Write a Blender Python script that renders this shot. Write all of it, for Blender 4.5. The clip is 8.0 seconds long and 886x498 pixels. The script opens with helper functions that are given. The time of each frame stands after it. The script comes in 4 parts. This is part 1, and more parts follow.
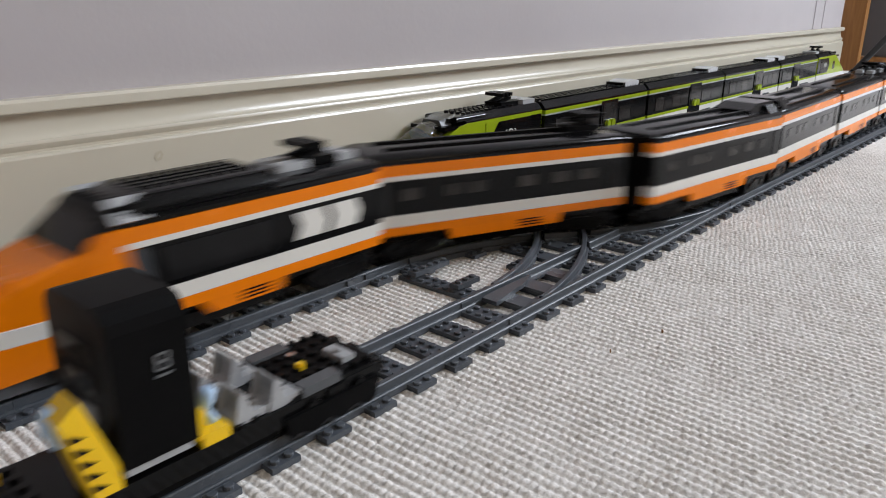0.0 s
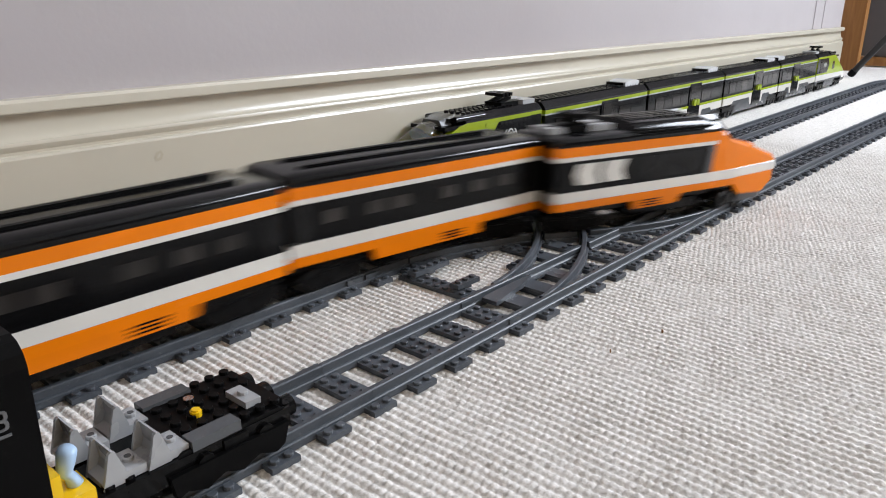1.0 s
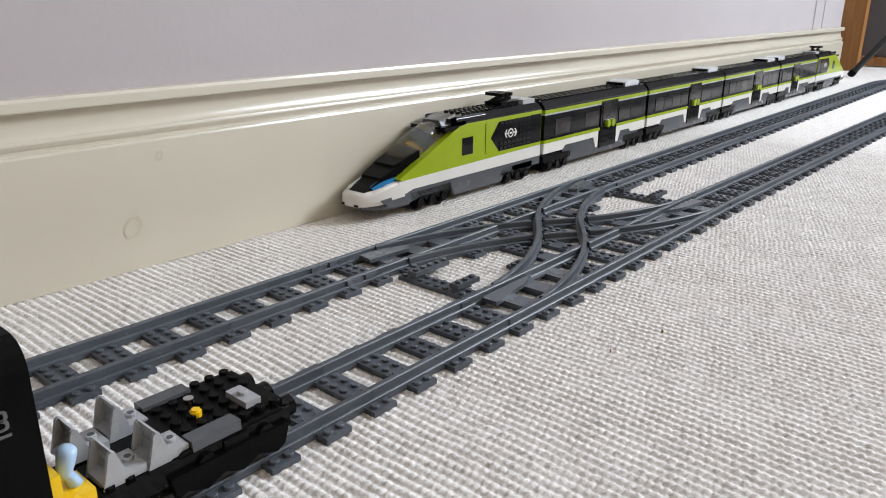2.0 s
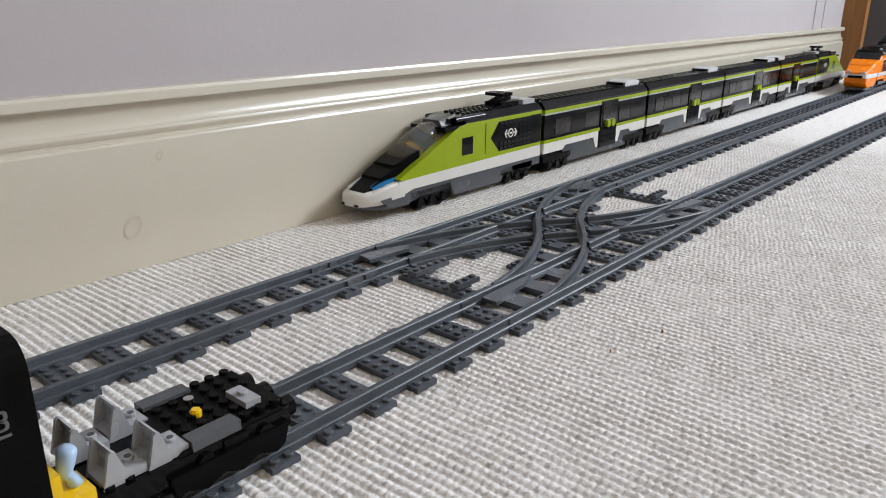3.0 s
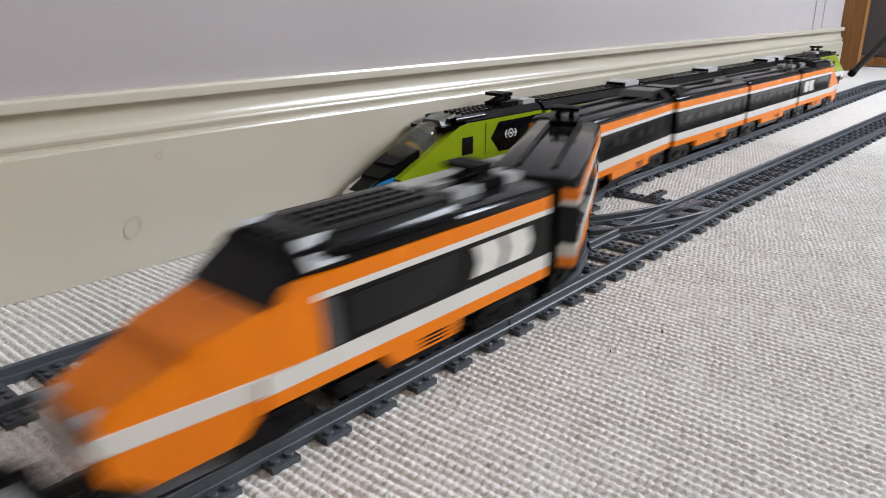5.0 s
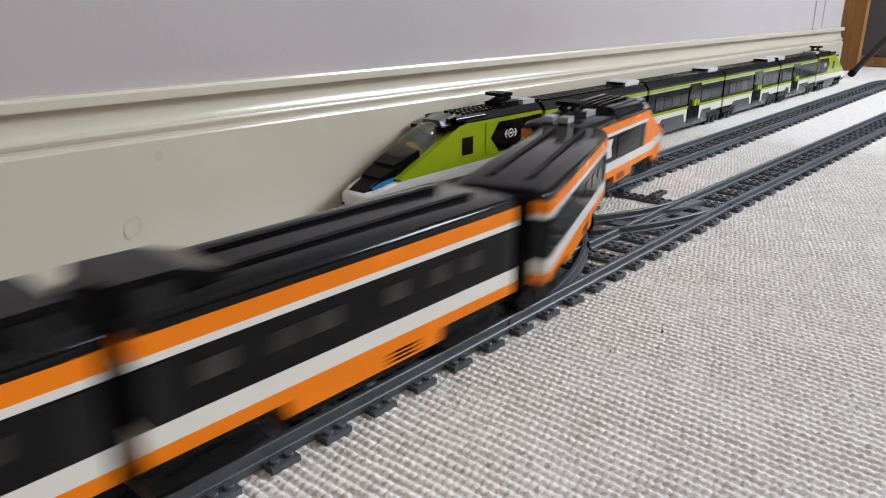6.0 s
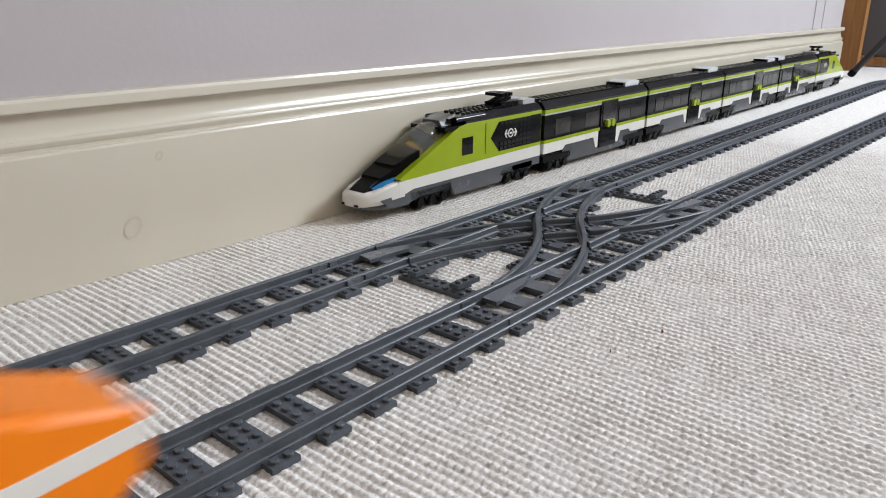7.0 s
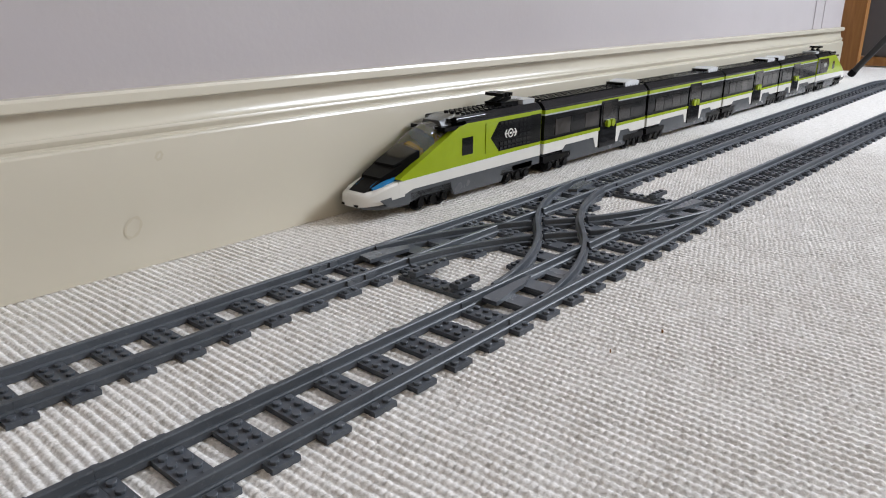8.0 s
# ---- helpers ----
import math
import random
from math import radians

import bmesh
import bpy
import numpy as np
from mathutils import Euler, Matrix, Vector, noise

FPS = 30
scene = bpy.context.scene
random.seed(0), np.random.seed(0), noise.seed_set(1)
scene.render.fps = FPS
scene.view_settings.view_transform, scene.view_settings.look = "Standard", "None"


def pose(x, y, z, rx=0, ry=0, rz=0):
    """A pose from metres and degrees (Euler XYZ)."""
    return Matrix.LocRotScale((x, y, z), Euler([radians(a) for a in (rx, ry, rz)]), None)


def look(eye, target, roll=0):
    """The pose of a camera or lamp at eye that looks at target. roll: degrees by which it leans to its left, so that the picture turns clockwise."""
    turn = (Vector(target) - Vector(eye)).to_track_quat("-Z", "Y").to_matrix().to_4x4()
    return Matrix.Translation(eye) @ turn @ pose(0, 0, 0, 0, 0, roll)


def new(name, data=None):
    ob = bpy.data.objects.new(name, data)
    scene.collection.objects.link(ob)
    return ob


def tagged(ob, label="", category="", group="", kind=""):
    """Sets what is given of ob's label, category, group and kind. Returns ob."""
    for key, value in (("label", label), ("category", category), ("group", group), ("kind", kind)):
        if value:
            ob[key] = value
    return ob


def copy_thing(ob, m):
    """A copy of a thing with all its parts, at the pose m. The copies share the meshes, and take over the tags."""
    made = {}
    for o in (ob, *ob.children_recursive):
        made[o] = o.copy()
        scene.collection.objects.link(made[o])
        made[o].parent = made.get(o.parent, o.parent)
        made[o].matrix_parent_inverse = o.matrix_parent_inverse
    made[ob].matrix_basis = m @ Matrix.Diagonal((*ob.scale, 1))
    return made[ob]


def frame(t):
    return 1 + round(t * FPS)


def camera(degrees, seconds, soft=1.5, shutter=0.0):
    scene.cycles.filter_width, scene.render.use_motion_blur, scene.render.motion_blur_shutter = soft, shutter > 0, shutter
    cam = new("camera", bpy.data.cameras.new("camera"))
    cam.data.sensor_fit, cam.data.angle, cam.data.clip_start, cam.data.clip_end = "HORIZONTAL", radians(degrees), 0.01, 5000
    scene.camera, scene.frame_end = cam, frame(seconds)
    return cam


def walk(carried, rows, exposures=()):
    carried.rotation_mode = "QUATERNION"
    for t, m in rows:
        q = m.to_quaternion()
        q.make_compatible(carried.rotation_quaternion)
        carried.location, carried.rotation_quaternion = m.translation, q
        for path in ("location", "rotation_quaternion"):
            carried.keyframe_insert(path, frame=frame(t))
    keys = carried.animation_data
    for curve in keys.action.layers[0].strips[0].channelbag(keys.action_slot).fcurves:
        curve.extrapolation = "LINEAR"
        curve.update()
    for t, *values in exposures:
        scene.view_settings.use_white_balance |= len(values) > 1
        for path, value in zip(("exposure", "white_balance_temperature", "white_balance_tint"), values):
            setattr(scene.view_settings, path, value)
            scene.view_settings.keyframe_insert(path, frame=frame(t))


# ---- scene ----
cam = camera(62.14, 8.0, soft=1.05, shutter=0.5)
CAM_EYE = Vector((-0.2433, -0.2708, 0.2031))
YAW, PITCH, ROLL = 0.7067, -0.3273, 0.0069
AIM = CAM_EYE + Vector((math.cos(YAW) * math.cos(PITCH), math.sin(YAW) * math.cos(PITCH), math.sin(PITCH)))
walk(cam, [(0.0, look(CAM_EYE, AIM, math.degrees(ROLL))), (8.0, look(CAM_EYE, AIM, math.degrees(ROLL)))], exposures=[(0.0, -0.10), (0.5, 0.05), (1.0, 0.18), (1.7, 0.20), (2.8, 0.03), (4.0, 0.0), (6.7, 0.0), (7.0, 0.10), (7.4, 0.0), (8.0, 0.0)])

# ---- light: daylight through the east window, plus an added warm fill from the south ----
world = bpy.data.worlds.new("sky")
scene.world = world
world.use_nodes = True
wn = world.node_tree
sky = wn.nodes.new("ShaderNodeTexSky")
sky.sky_type, sky.sun_disc, sky.sun_elevation, sky.sun_rotation = "NISHITA", False, radians(35), radians(120)
wn.links.new(sky.outputs[0], wn.nodes["Background"].inputs[0])
wn.nodes["Background"].inputs[1].default_value = 0.1


def area_lamp(name, m, sx, sy, watts, colour):
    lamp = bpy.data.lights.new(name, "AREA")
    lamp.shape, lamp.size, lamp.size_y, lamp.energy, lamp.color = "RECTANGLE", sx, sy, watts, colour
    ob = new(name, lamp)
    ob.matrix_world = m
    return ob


area_lamp("window_daylight_east", look((2.70, -1.55, 1.74), (0.7, -0.3, 0.0)), 1.30, 1.0, 129, (0.808, 0.880, 0.990))
# added warm fill from behind the camera, not a known source
area_lamp("added_fill_south", look((-0.9, -4.50, 1.35), (-0.6, 0, 0.5)), 2.6, 1.5, 27, (1.0, 0.72, 0.42))

# ---- materials ----


def material(name, colour, rough=0.5, metal=0.0, spec=0.5):
    m = bpy.data.materials.new(name)
    m.use_nodes = True
    b = m.node_tree.nodes["Principled BSDF"]
    b.inputs["Base Color"].default_value = (*colour, 1)
    b.inputs["Roughness"].default_value = rough
    b.inputs["Metallic"].default_value = metal
    b.inputs["Specular IOR Level"].default_value = spec
    return m


def node(m, kind, **values):
    n = m.node_tree.nodes.new(kind)
    for key, value in values.items():
        n.inputs[key].default_value = value
    return n


def link(m, a, b):
    m.node_tree.links.new(a, b)


def ramp(m, source, stops):
    n = m.node_tree.nodes.new("ShaderNodeValToRGB")
    while len(n.color_ramp.elements) < len(stops):
        n.color_ramp.elements.new(0.5)
    for e, (p, c) in zip(n.color_ramp.elements, stops):
        e.position, e.color = p, (*c, 1)
    link(m, source, n.inputs[0])
    return n


def bump(m, source, strength, distance):
    n = node(m, "ShaderNodeBump", Strength=strength, Distance=distance)
    link(m, source, n.inputs["Height"])
    link(m, n.outputs[0], m.node_tree.nodes["Principled BSDF"].inputs["Normal"])


def plastic(name, colour, rough=0.22, vary=0.12, dust=0.10, spec=0.5):
    """Moulded plastic: faint colour variation from piece to piece, dust and handling marks in the gloss, slight waviness."""
    m = material(name, colour, rough, 0.0, spec)
    t = m.node_tree
    b = t.nodes["Principled BSDF"]
    co = t.nodes.new("ShaderNodeTexCoord")
    fine = node(m, "ShaderNodeTexNoise", Scale=420.0, Detail=3.0)
    wide = node(m, "ShaderNodeTexNoise", Scale=38.0, Detail=4.0)
    for n in (fine, wide):
        link(m, co.outputs["Object"], n.inputs["Vector"])
    info = t.nodes.new("ShaderNodeObjectInfo")
    lo = tuple(c * (1 - vary) for c in colour)
    hi = tuple(min(1, c * (1 + vary) + 0.0004) for c in colour)
    mix = t.nodes.new("ShaderNodeMath")
    mix.operation = "ADD"
    link(m, wide.outputs["Fac"], mix.inputs[0])
    half = t.nodes.new("ShaderNodeMath")
    half.operation = "MULTIPLY_ADD"
    half.inputs[1].default_value, half.inputs[2].default_value = 0.4, -0.2
    link(m, info.outputs["Random"], half.inputs[0])
    link(m, half.outputs[0], mix.inputs[1])
    col = ramp(m, mix.outputs[0], [(0.25, lo), (0.75, hi)])
    grey = t.nodes.new("ShaderNodeMix")
    grey.data_type = "RGBA"
    speck = ramp(m, fine.outputs["Fac"], [(0.60, (0, 0, 0)), (0.75, (dust, dust, dust))])
    link(m, speck.outputs[0], grey.inputs[0])
    link(m, col.outputs[0], grey.inputs[6])
    grey.inputs[7].default_value = (0.45, 0.43, 0.40, 1)
    link(m, grey.outputs[2], b.inputs["Base Color"])
    gloss = ramp(m, wide.outputs["Fac"], [(0.3, (rough * 0.92,) * 3), (0.7, (rough * 1.12,) * 3)])
    link(m, gloss.outputs[0], b.inputs["Roughness"])
    bump(m, wide.outputs["Fac"], 0.06, 0.0004)
    return m


M_RAIL = plastic("dark_bluish_grey_plastic", (0.066, 0.074, 0.085), 0.36, 0.14, 0.08, 0.26)
M_PLATE = plastic("dark_bluish_grey_smooth_plastic", (0.078, 0.087, 0.100), 0.26, 0.12, 0.06, 0.5)
M_TIE = plastic("dark_bluish_grey_tie_plastic", (0.070, 0.079, 0.092), 0.40, 0.16, 0.10, 0.35)
M_BLACK = plastic("black_plastic", (0.0034, 0.0034, 0.0037), 0.14, 0.15, 0.01, 0.18)
M_MATT = plastic("black_matt_plastic", (0.0028, 0.0028, 0.0030), 0.40, 0.15, 0.006, 0.07)
M_WHEEL = plastic("black_wheel_plastic", (0.0032, 0.0032, 0.0035), 0.28, 0.15, 0.01, 0.15)
M_ORANGE = plastic("orange_plastic", (0.76, 0.190, 0.002), 0.25, 0.05, 0.0, 0.25)
M_WHITE = plastic("white_plastic", (0.65, 0.635, 0.59), 0.22, 0.04, 0.0)
M_LIME = plastic("lime_plastic", (0.262, 0.345, 0.010), 0.20, 0.06, 0.0, 0.4)
M_GREY = plastic("light_grey_plastic", (0.34, 0.35, 0.36), 0.28, 0.06, 0.04)
M_VENT = plastic("silver_grey_plastic", (0.50, 0.51, 0.52), 0.20, 0.05, 0.0, 0.6)
M_ROOF = plastic("charcoal_roof_plastic", (0.0070, 0.0075, 0.0085), 0.12, 0.12, 0.01, 0.30)
M_MARK = plastic("faded_print", (0.085, 0.088, 0.092), 0.5, 0.3, 0.0)
M_DGREY = plastic("dark_grey_plastic", (0.075, 0.080, 0.086), 0.25, 0.10, 0.06, 0.35)
M_YELLOW = plastic("yellow_plastic", (0.82, 0.52, 0.006), 0.22, 0.05, 0.0)
M_BLUE = plastic("light_blue_plastic", (0.40, 0.56, 0.75), 0.3, 0.05, 0.0)
M_DBLUE = plastic("trans_blue_plastic", (0.01, 0.16, 0.36), 0.12, 0.1, 0.0)
M_PANE = plastic("smoked_window_plastic", (0.030, 0.027, 0.025), 0.10, 0.45, 0.02, 0.25)
M_PANE_DARK = plastic("dark_window_plastic", (0.010, 0.010, 0.0105), 0.10, 0.3, 0.01, 0.2)
M_SILVER = material("silver_metal", (0.6, 0.6, 0.6), 0.25, 1.0)
M_TUBE = material("black_painted_tube", (0.012, 0.012, 0.013), 0.4)

M_GLASS = material("smoked_clear_canopy", (0.46, 0.44, 0.36), 0.03, 0.0, 1.0)
M_GLASS.node_tree.nodes["Principled BSDF"].inputs["Transmission Weight"].default_value = 0.85
M_GLASS.node_tree.nodes["Principled BSDF"].inputs["IOR"].default_value = 1.45


def paint(name, colour, rough, grime, speck_scale, marks=0.3):
    m = material(name, colour, rough)
    t = m.node_tree
    co = t.nodes.new("ShaderNodeTexCoord")
    wide = node(m, "ShaderNodeTexNoise", Scale=2.6, Detail=6.0, Roughness=0.6)
    fine = node(m, "ShaderNodeTexNoise", Scale=speck_scale, Detail=3.0)
    for n in (wide, fine):
        link(m, co.outputs["Object"], n.inputs["Vector"])
    c = ramp(m, wide.outputs["Fac"], [(0.3, grime), (0.62, colour)])
    link(m, c.outputs[0], t.nodes["Principled BSDF"].inputs["Base Color"])
    r = ramp(m, wide.outputs["Fac"], [(0.3, (rough * 1.25,) * 3), (0.7, (rough * 0.85,) * 3)])
    link(m, r.outputs[0], t.nodes["Principled BSDF"].inputs["Roughness"])
    bump(m, fine.outputs["Fac"], marks, 0.0006)
    return m


M_WALL = paint("lilac_grey_emulsion", (0.405, 0.375, 0.380), 0.75, (0.385, 0.355, 0.358), 160.0, 0.25)
M_SKIRT = paint("cream_gloss_paint", (0.545, 0.508, 0.415), 0.22, (0.508, 0.472, 0.380), 45.0, 0.09)
M_SKIRT.node_tree.nodes["Principled BSDF"].inputs["Specular IOR Level"].default_value = 0.6
M_CEIL = paint("white_ceiling_paint", (0.78, 0.77, 0.75), 0.9, (0.74, 0.73, 0.70), 90.0)
M_STAIN = paint("skirting_scuff", (0.490, 0.445, 0.345), 0.25, (0.520, 0.478, 0.385), 200.0)
M_DOORGREY = paint("grey_door_panel", (0.115, 0.105, 0.105), 0.5, (0.095, 0.087, 0.087), 60.0)

M_WOOD = material("varnished_pine", (0.34, 0.16, 0.045), 0.35)
_co = M_WOOD.node_tree.nodes.new("ShaderNodeTexCoord")
_map = node(M_WOOD, "ShaderNodeMapping", Scale=(30.0, 30.0, 2.0))
link(M_WOOD, _co.outputs["Object"], _map.inputs[0])
_gr = node(M_WOOD, "ShaderNodeTexNoise", Scale=1.6, Detail=6.0, Distortion=1.0)
link(M_WOOD, _map.outputs[0], _gr.inputs["Vector"])
_wc = ramp(M_WOOD, _gr.outputs["Fac"], [(0.3, (0.24, 0.10, 0.025)), (0.7, (0.42, 0.20, 0.06))])
link(M_WOOD, _wc.outputs[0], M_WOOD.node_tree.nodes["Principled BSDF"].inputs["Base Color"])

# wool loop carpet: fleck colours and fibre relief; the ribs and loops near the tracks are geometry
RIB, LOOP = 0.0059, 0.0043
M_CARPET = material("cream_loop_carpet", (0.58, 0.54, 0.48), 0.95, 0.0, 0.15)
_t = M_CARPET.node_tree
_co = _t.nodes.new("ShaderNodeTexCoord")
_fl = node(M_CARPET, "ShaderNodeTexVoronoi", Scale=330.0)
_fi = node(M_CARPET, "ShaderNodeTexNoise", Scale=620.0, Detail=3.0)
_wi = node(M_CARPET, "ShaderNodeTexNoise", Scale=3.0, Detail=4.0)
for _n in (_fl, _fi, _wi):
    link(M_CARPET, _co.outputs["Object"], _n.inputs["Vector"])
_sep = _t.nodes.new("ShaderNodeSeparateColor")
link(M_CARPET, _fl.outputs["Color"], _sep.inputs[0])
_c1 = ramp(M_CARPET, _sep.outputs[0], [(0.0, (0.62, 0.60, 0.565)), (0.12, (0.715, 0.69, 0.65)), (0.50, (0.78, 0.755, 0.72)), (1.0, (0.84, 0.815, 0.785))])
_c2 = ramp(M_CARPET, _wi.outputs["Fac"], [(0.3, (0.975, 0.97, 0.96)), (0.7, (1, 1, 1))])
_mx = _t.nodes.new("ShaderNodeMix")
_mx.data_type, _mx.blend_type = "RGBA", "MULTIPLY"
_mx.inputs[0].default_value = 1.0
_c3 = ramp(M_CARPET, _fi.outputs["Fac"], [(0.30, (0.74, 0.73, 0.71)), (0.55, (0.95, 0.95, 0.95)), (0.75, (1.0, 1.0, 1.0))])
_my = _t.nodes.new("ShaderNodeMix")
_my.data_type, _my.blend_type = "RGBA", "MULTIPLY"
_my.inputs[0].default_value = 1.0
link(M_CARPET, _c1.outputs[0], _mx.inputs[6])
link(M_CARPET, _c2.outputs[0], _mx.inputs[7])
link(M_CARPET, _mx.outputs[2], _my.inputs[6])
link(M_CARPET, _c3.outputs[0], _my.inputs[7])
link(M_CARPET, _my.outputs[2], _t.nodes["Principled BSDF"].inputs["Base Color"])
_loops = node(M_CARPET, "ShaderNodeTexVoronoi", Scale=178.0, Randomness=0.30)
link(M_CARPET, _co.outputs["Object"], _loops.inputs["Vector"])
_inv = _t.nodes.new("ShaderNodeMath")
_inv.operation = "MULTIPLY_ADD"
_inv.inputs[1].default_value = -1.0
link(M_CARPET, _loops.outputs["Distance"], _inv.inputs[0])
_fm = _t.nodes.new("ShaderNodeMath")
_fm.operation = "MULTIPLY_ADD"
_fm.inputs[1].default_value = 0.70
link(M_CARPET, _fi.outputs["Fac"], _fm.inputs[0])
link(M_CARPET, _inv.outputs[0], _fm.inputs[2])
bump(M_CARPET, _fm.outputs[0], 0.42, 0.0012)

# ---- mesh helpers ----


def box(bm, x0, x1, y0, y1, z0, z1):
    v = [bm.verts.new(p) for p in ((x0, y0, z0), (x1, y0, z0), (x1, y1, z0), (x0, y1, z0), (x0, y0, z1), (x1, y0, z1), (x1, y1, z1), (x0, y1, z1))]
    for f in ((3, 2, 1, 0), (4, 5, 6, 7), (0, 1, 5, 4), (1, 2, 6, 5), (2, 3, 7, 6), (3, 0, 4, 7)):
        bm.faces.new([v[i] for i in f])


def prism(bm, pts, axis, a, b):
    """Extrudes a polygon along an axis from a to b: axis 'y' takes (x, z), 'x' takes (y, z), 'z' takes (x, y)."""
    def at(p, d):
        return {"y": (p[0], d, p[1]), "x": (d, p[0], p[1]), "z": (p[0], p[1], d)}[axis]
    lo = [bm.verts.new(at(p, a)) for p in pts]
    hi = [bm.verts.new(at(p, b)) for p in pts]
    bm.faces.new(lo)
    bm.faces.new(hi[::-1])
    n = len(pts)
    for i in range(n):
        bm.faces.new((lo[(i + 1) % n], lo[i], hi[i], hi[(i + 1) % n]))


def cyl(bm, c, r, a, b, axis="z", n=12, r2=None):
    r2 = r if r2 is None else r2
    def at(k, rr, d):
        u, w = rr * math.cos(math.tau * k / n), rr * math.sin(math.tau * k / n)
        return {"z": (c[0] + u, c[1] + w, d), "y": (c[0] + u, d, c[1] + w), "x": (d, c[0] + u, c[1] + w)}[axis]
    lo = [bm.verts.new(at(k, r, a)) for k in range(n)]
    hi = [bm.verts.new(at(k, r2, b)) for k in range(n)]
    bm.faces.new(lo)
    bm.faces.new(hi)
    for k in range(n):
        bm.faces.new((lo[k], lo[(k + 1) % n], hi[(k + 1) % n], hi[k]))


def stud(bm, x, y, z, r=0.0024, h=0.0017, n=10):
    cyl(bm, (x, y), r, z - 0.0002, z + h - 0.0003, n=n)
    cyl(bm, (x, y), r, z + h - 0.0003, z + h, n=n, r2=r - 0.0003)


def loft(bm, rings):
    """Closed skin over rings with equal numbers of points."""
    vs = [[bm.verts.new(p) for p in r] for r in rings]
    n = len(vs[0])
    for a, b in zip(vs, vs[1:]):
        for i in range(n):
            bm.faces.new((a[i], a[(i + 1) % n], b[(i + 1) % n], b[i]))
    bm.faces.new(vs[0][::-1])
    bm.faces.new(vs[-1])


def soften(bm, r=0.0004, segments=1):
    edges = [e for e in bm.edges if len(e.link_faces) == 2 and e.calc_face_angle(0) > 0.5]
    bmesh.ops.bevel(bm, geom=edges, offset=r, segments=segments, affect="EDGES", clamp_overlap=True)


def mesh_of(name, bm, mat, smooth=False):
    bmesh.ops.recalc_face_normals(bm, faces=bm.faces)
    me = bpy.data.meshes.new(name)
    bm.to_mesh(me)
    bm.free()
    me.materials.append(mat)
    if smooth:
        for p in me.polygons:
            p.use_smooth = True
    return me


def part(name, bm, mat, parent=None, label="", smooth=False):
    ob = new(name, mesh_of(name, bm, mat, smooth))
    if parent is not None:
        ob.parent = parent
    if label:
        ob["label"] = label
    return ob


def shared(name, me, parent, m=None):
    ob = new(name, me)
    ob.parent = parent
    if m is not None:
        ob.matrix_basis = m
    return ob


def box_part(name, mat, parent, dims, r=0.0004, label=""):
    bm = bmesh.new()
    box(bm, *dims)
    if r:
        soften(bm, r)
    return part(name, bm, mat, parent, label)


def thing(name, label, category, group="", m=None):
    ob = new(name)
    ob.empty_display_size = 0.02
    tagged(ob, label, category, group)
    if m is not None:
        ob.matrix_basis = m
    return ob


def structure(name, bm, mat, label, category):
    return tagged(part(name, bm, mat), label, category, kind="structure")


def shade_smooth(ob, angle=0.6):
    """Smooth shading with the sharp edges kept."""
    me = ob.data
    bm = bmesh.new()
    bm.from_mesh(me)
    for f in bm.faces:
        f.smooth = True
    for e in bm.edges:
        e.smooth = len(e.link_faces) == 2 and e.calc_face_angle(0) < angle
    bm.to_mesh(me)
    bm.free()
    return ob


# ---- the room ----
WALL_Y, SKIRT_Y = 0.276, 0.264
X0, X1, Y0, TOP = -4.7, 2.75, -4.6, 2.4


def carpet():
    """Rib and loop relief near the tracks, an even sheet further off."""
    def axis(lo, hi, f0, f1, step, coarse):
        left = list(np.arange(lo, f0, coarse))
        return np.array(left + list(np.arange(f0, f1, step)) + list(np.arange(f1, hi, coarse)) + [hi])
    xs = axis(X0, X1, -0.26, 1.05, 0.00120, 0.05)
    ys = axis(Y0, 0.31, -0.36, 0.272, 0.00110, 0.05)
    gx, gy = np.meshgrid(xs, ys, indexing="ij")
    rng = np.random.default_rng(3)
    bend = 0.0012 * np.sin(gy * 23 + 1.0) + 0.0004 * np.sin(gy * 83 + gx * 9)
    u = (gx + bend) / RIB
    row = np.floor(u).astype(int)
    shift = 0.5 * (row % 2) + 0.30 * rng.random(4000)[row % 4000]
    w = gy / LOOP + shift + 0.10 * np.sin(gy * 140 + row)
    cell = np.floor(w).astype(int)
    jit = rng.random(100003)[(row * 7919 + cell * 104729) % 100003]
    rib = 1 - np.abs(2 * (u - row) - 1) ** 2.4
    loop = 1 - np.abs(2 * (w - cell) - 1) ** 2.6
    rough = rng.random(gx.shape)
    h = rib * (0.46 + 0.54 * loop) * (0.0017 + 0.0005 * jit) + 0.00034 * rough
    fade = np.clip((1.04 - gx) / 0.15, 0, 1) * np.clip((gx + 0.26) / 0.03, 0, 1) * np.clip((gy + 0.36) / 0.05, 0, 1)
    z = h * fade - 0.0017 * fade
    n, k = len(xs), len(ys)
    co = np.stack([gx, gy, z], -1).reshape(-1, 3)
    idx = np.arange(n * k).reshape(n, k)
    quads = np.stack([idx[:-1, :-1], idx[1:, :-1], idx[1:, 1:], idx[:-1, 1:]], -1).reshape(-1, 4)
    me = bpy.data.meshes.new("floor")
    me.vertices.add(len(co))
    me.vertices.foreach_set("co", co.ravel())
    me.loops.add(quads.size)
    me.loops.foreach_set("vertex_index", quads.ravel())
    me.polygons.add(len(quads))
    me.polygons.foreach_set("loop_start", np.arange(len(quads)) * 4)
    me.update(calc_edges=True)
    me.polygons.foreach_set("use_smooth", np.ones(len(quads), bool))
    me.materials.append(M_CARPET)
    return tagged(new("floor", me), "cream ribbed wool loop-pile carpet with grey flecks", "carpet", kind="structure")


carpet()


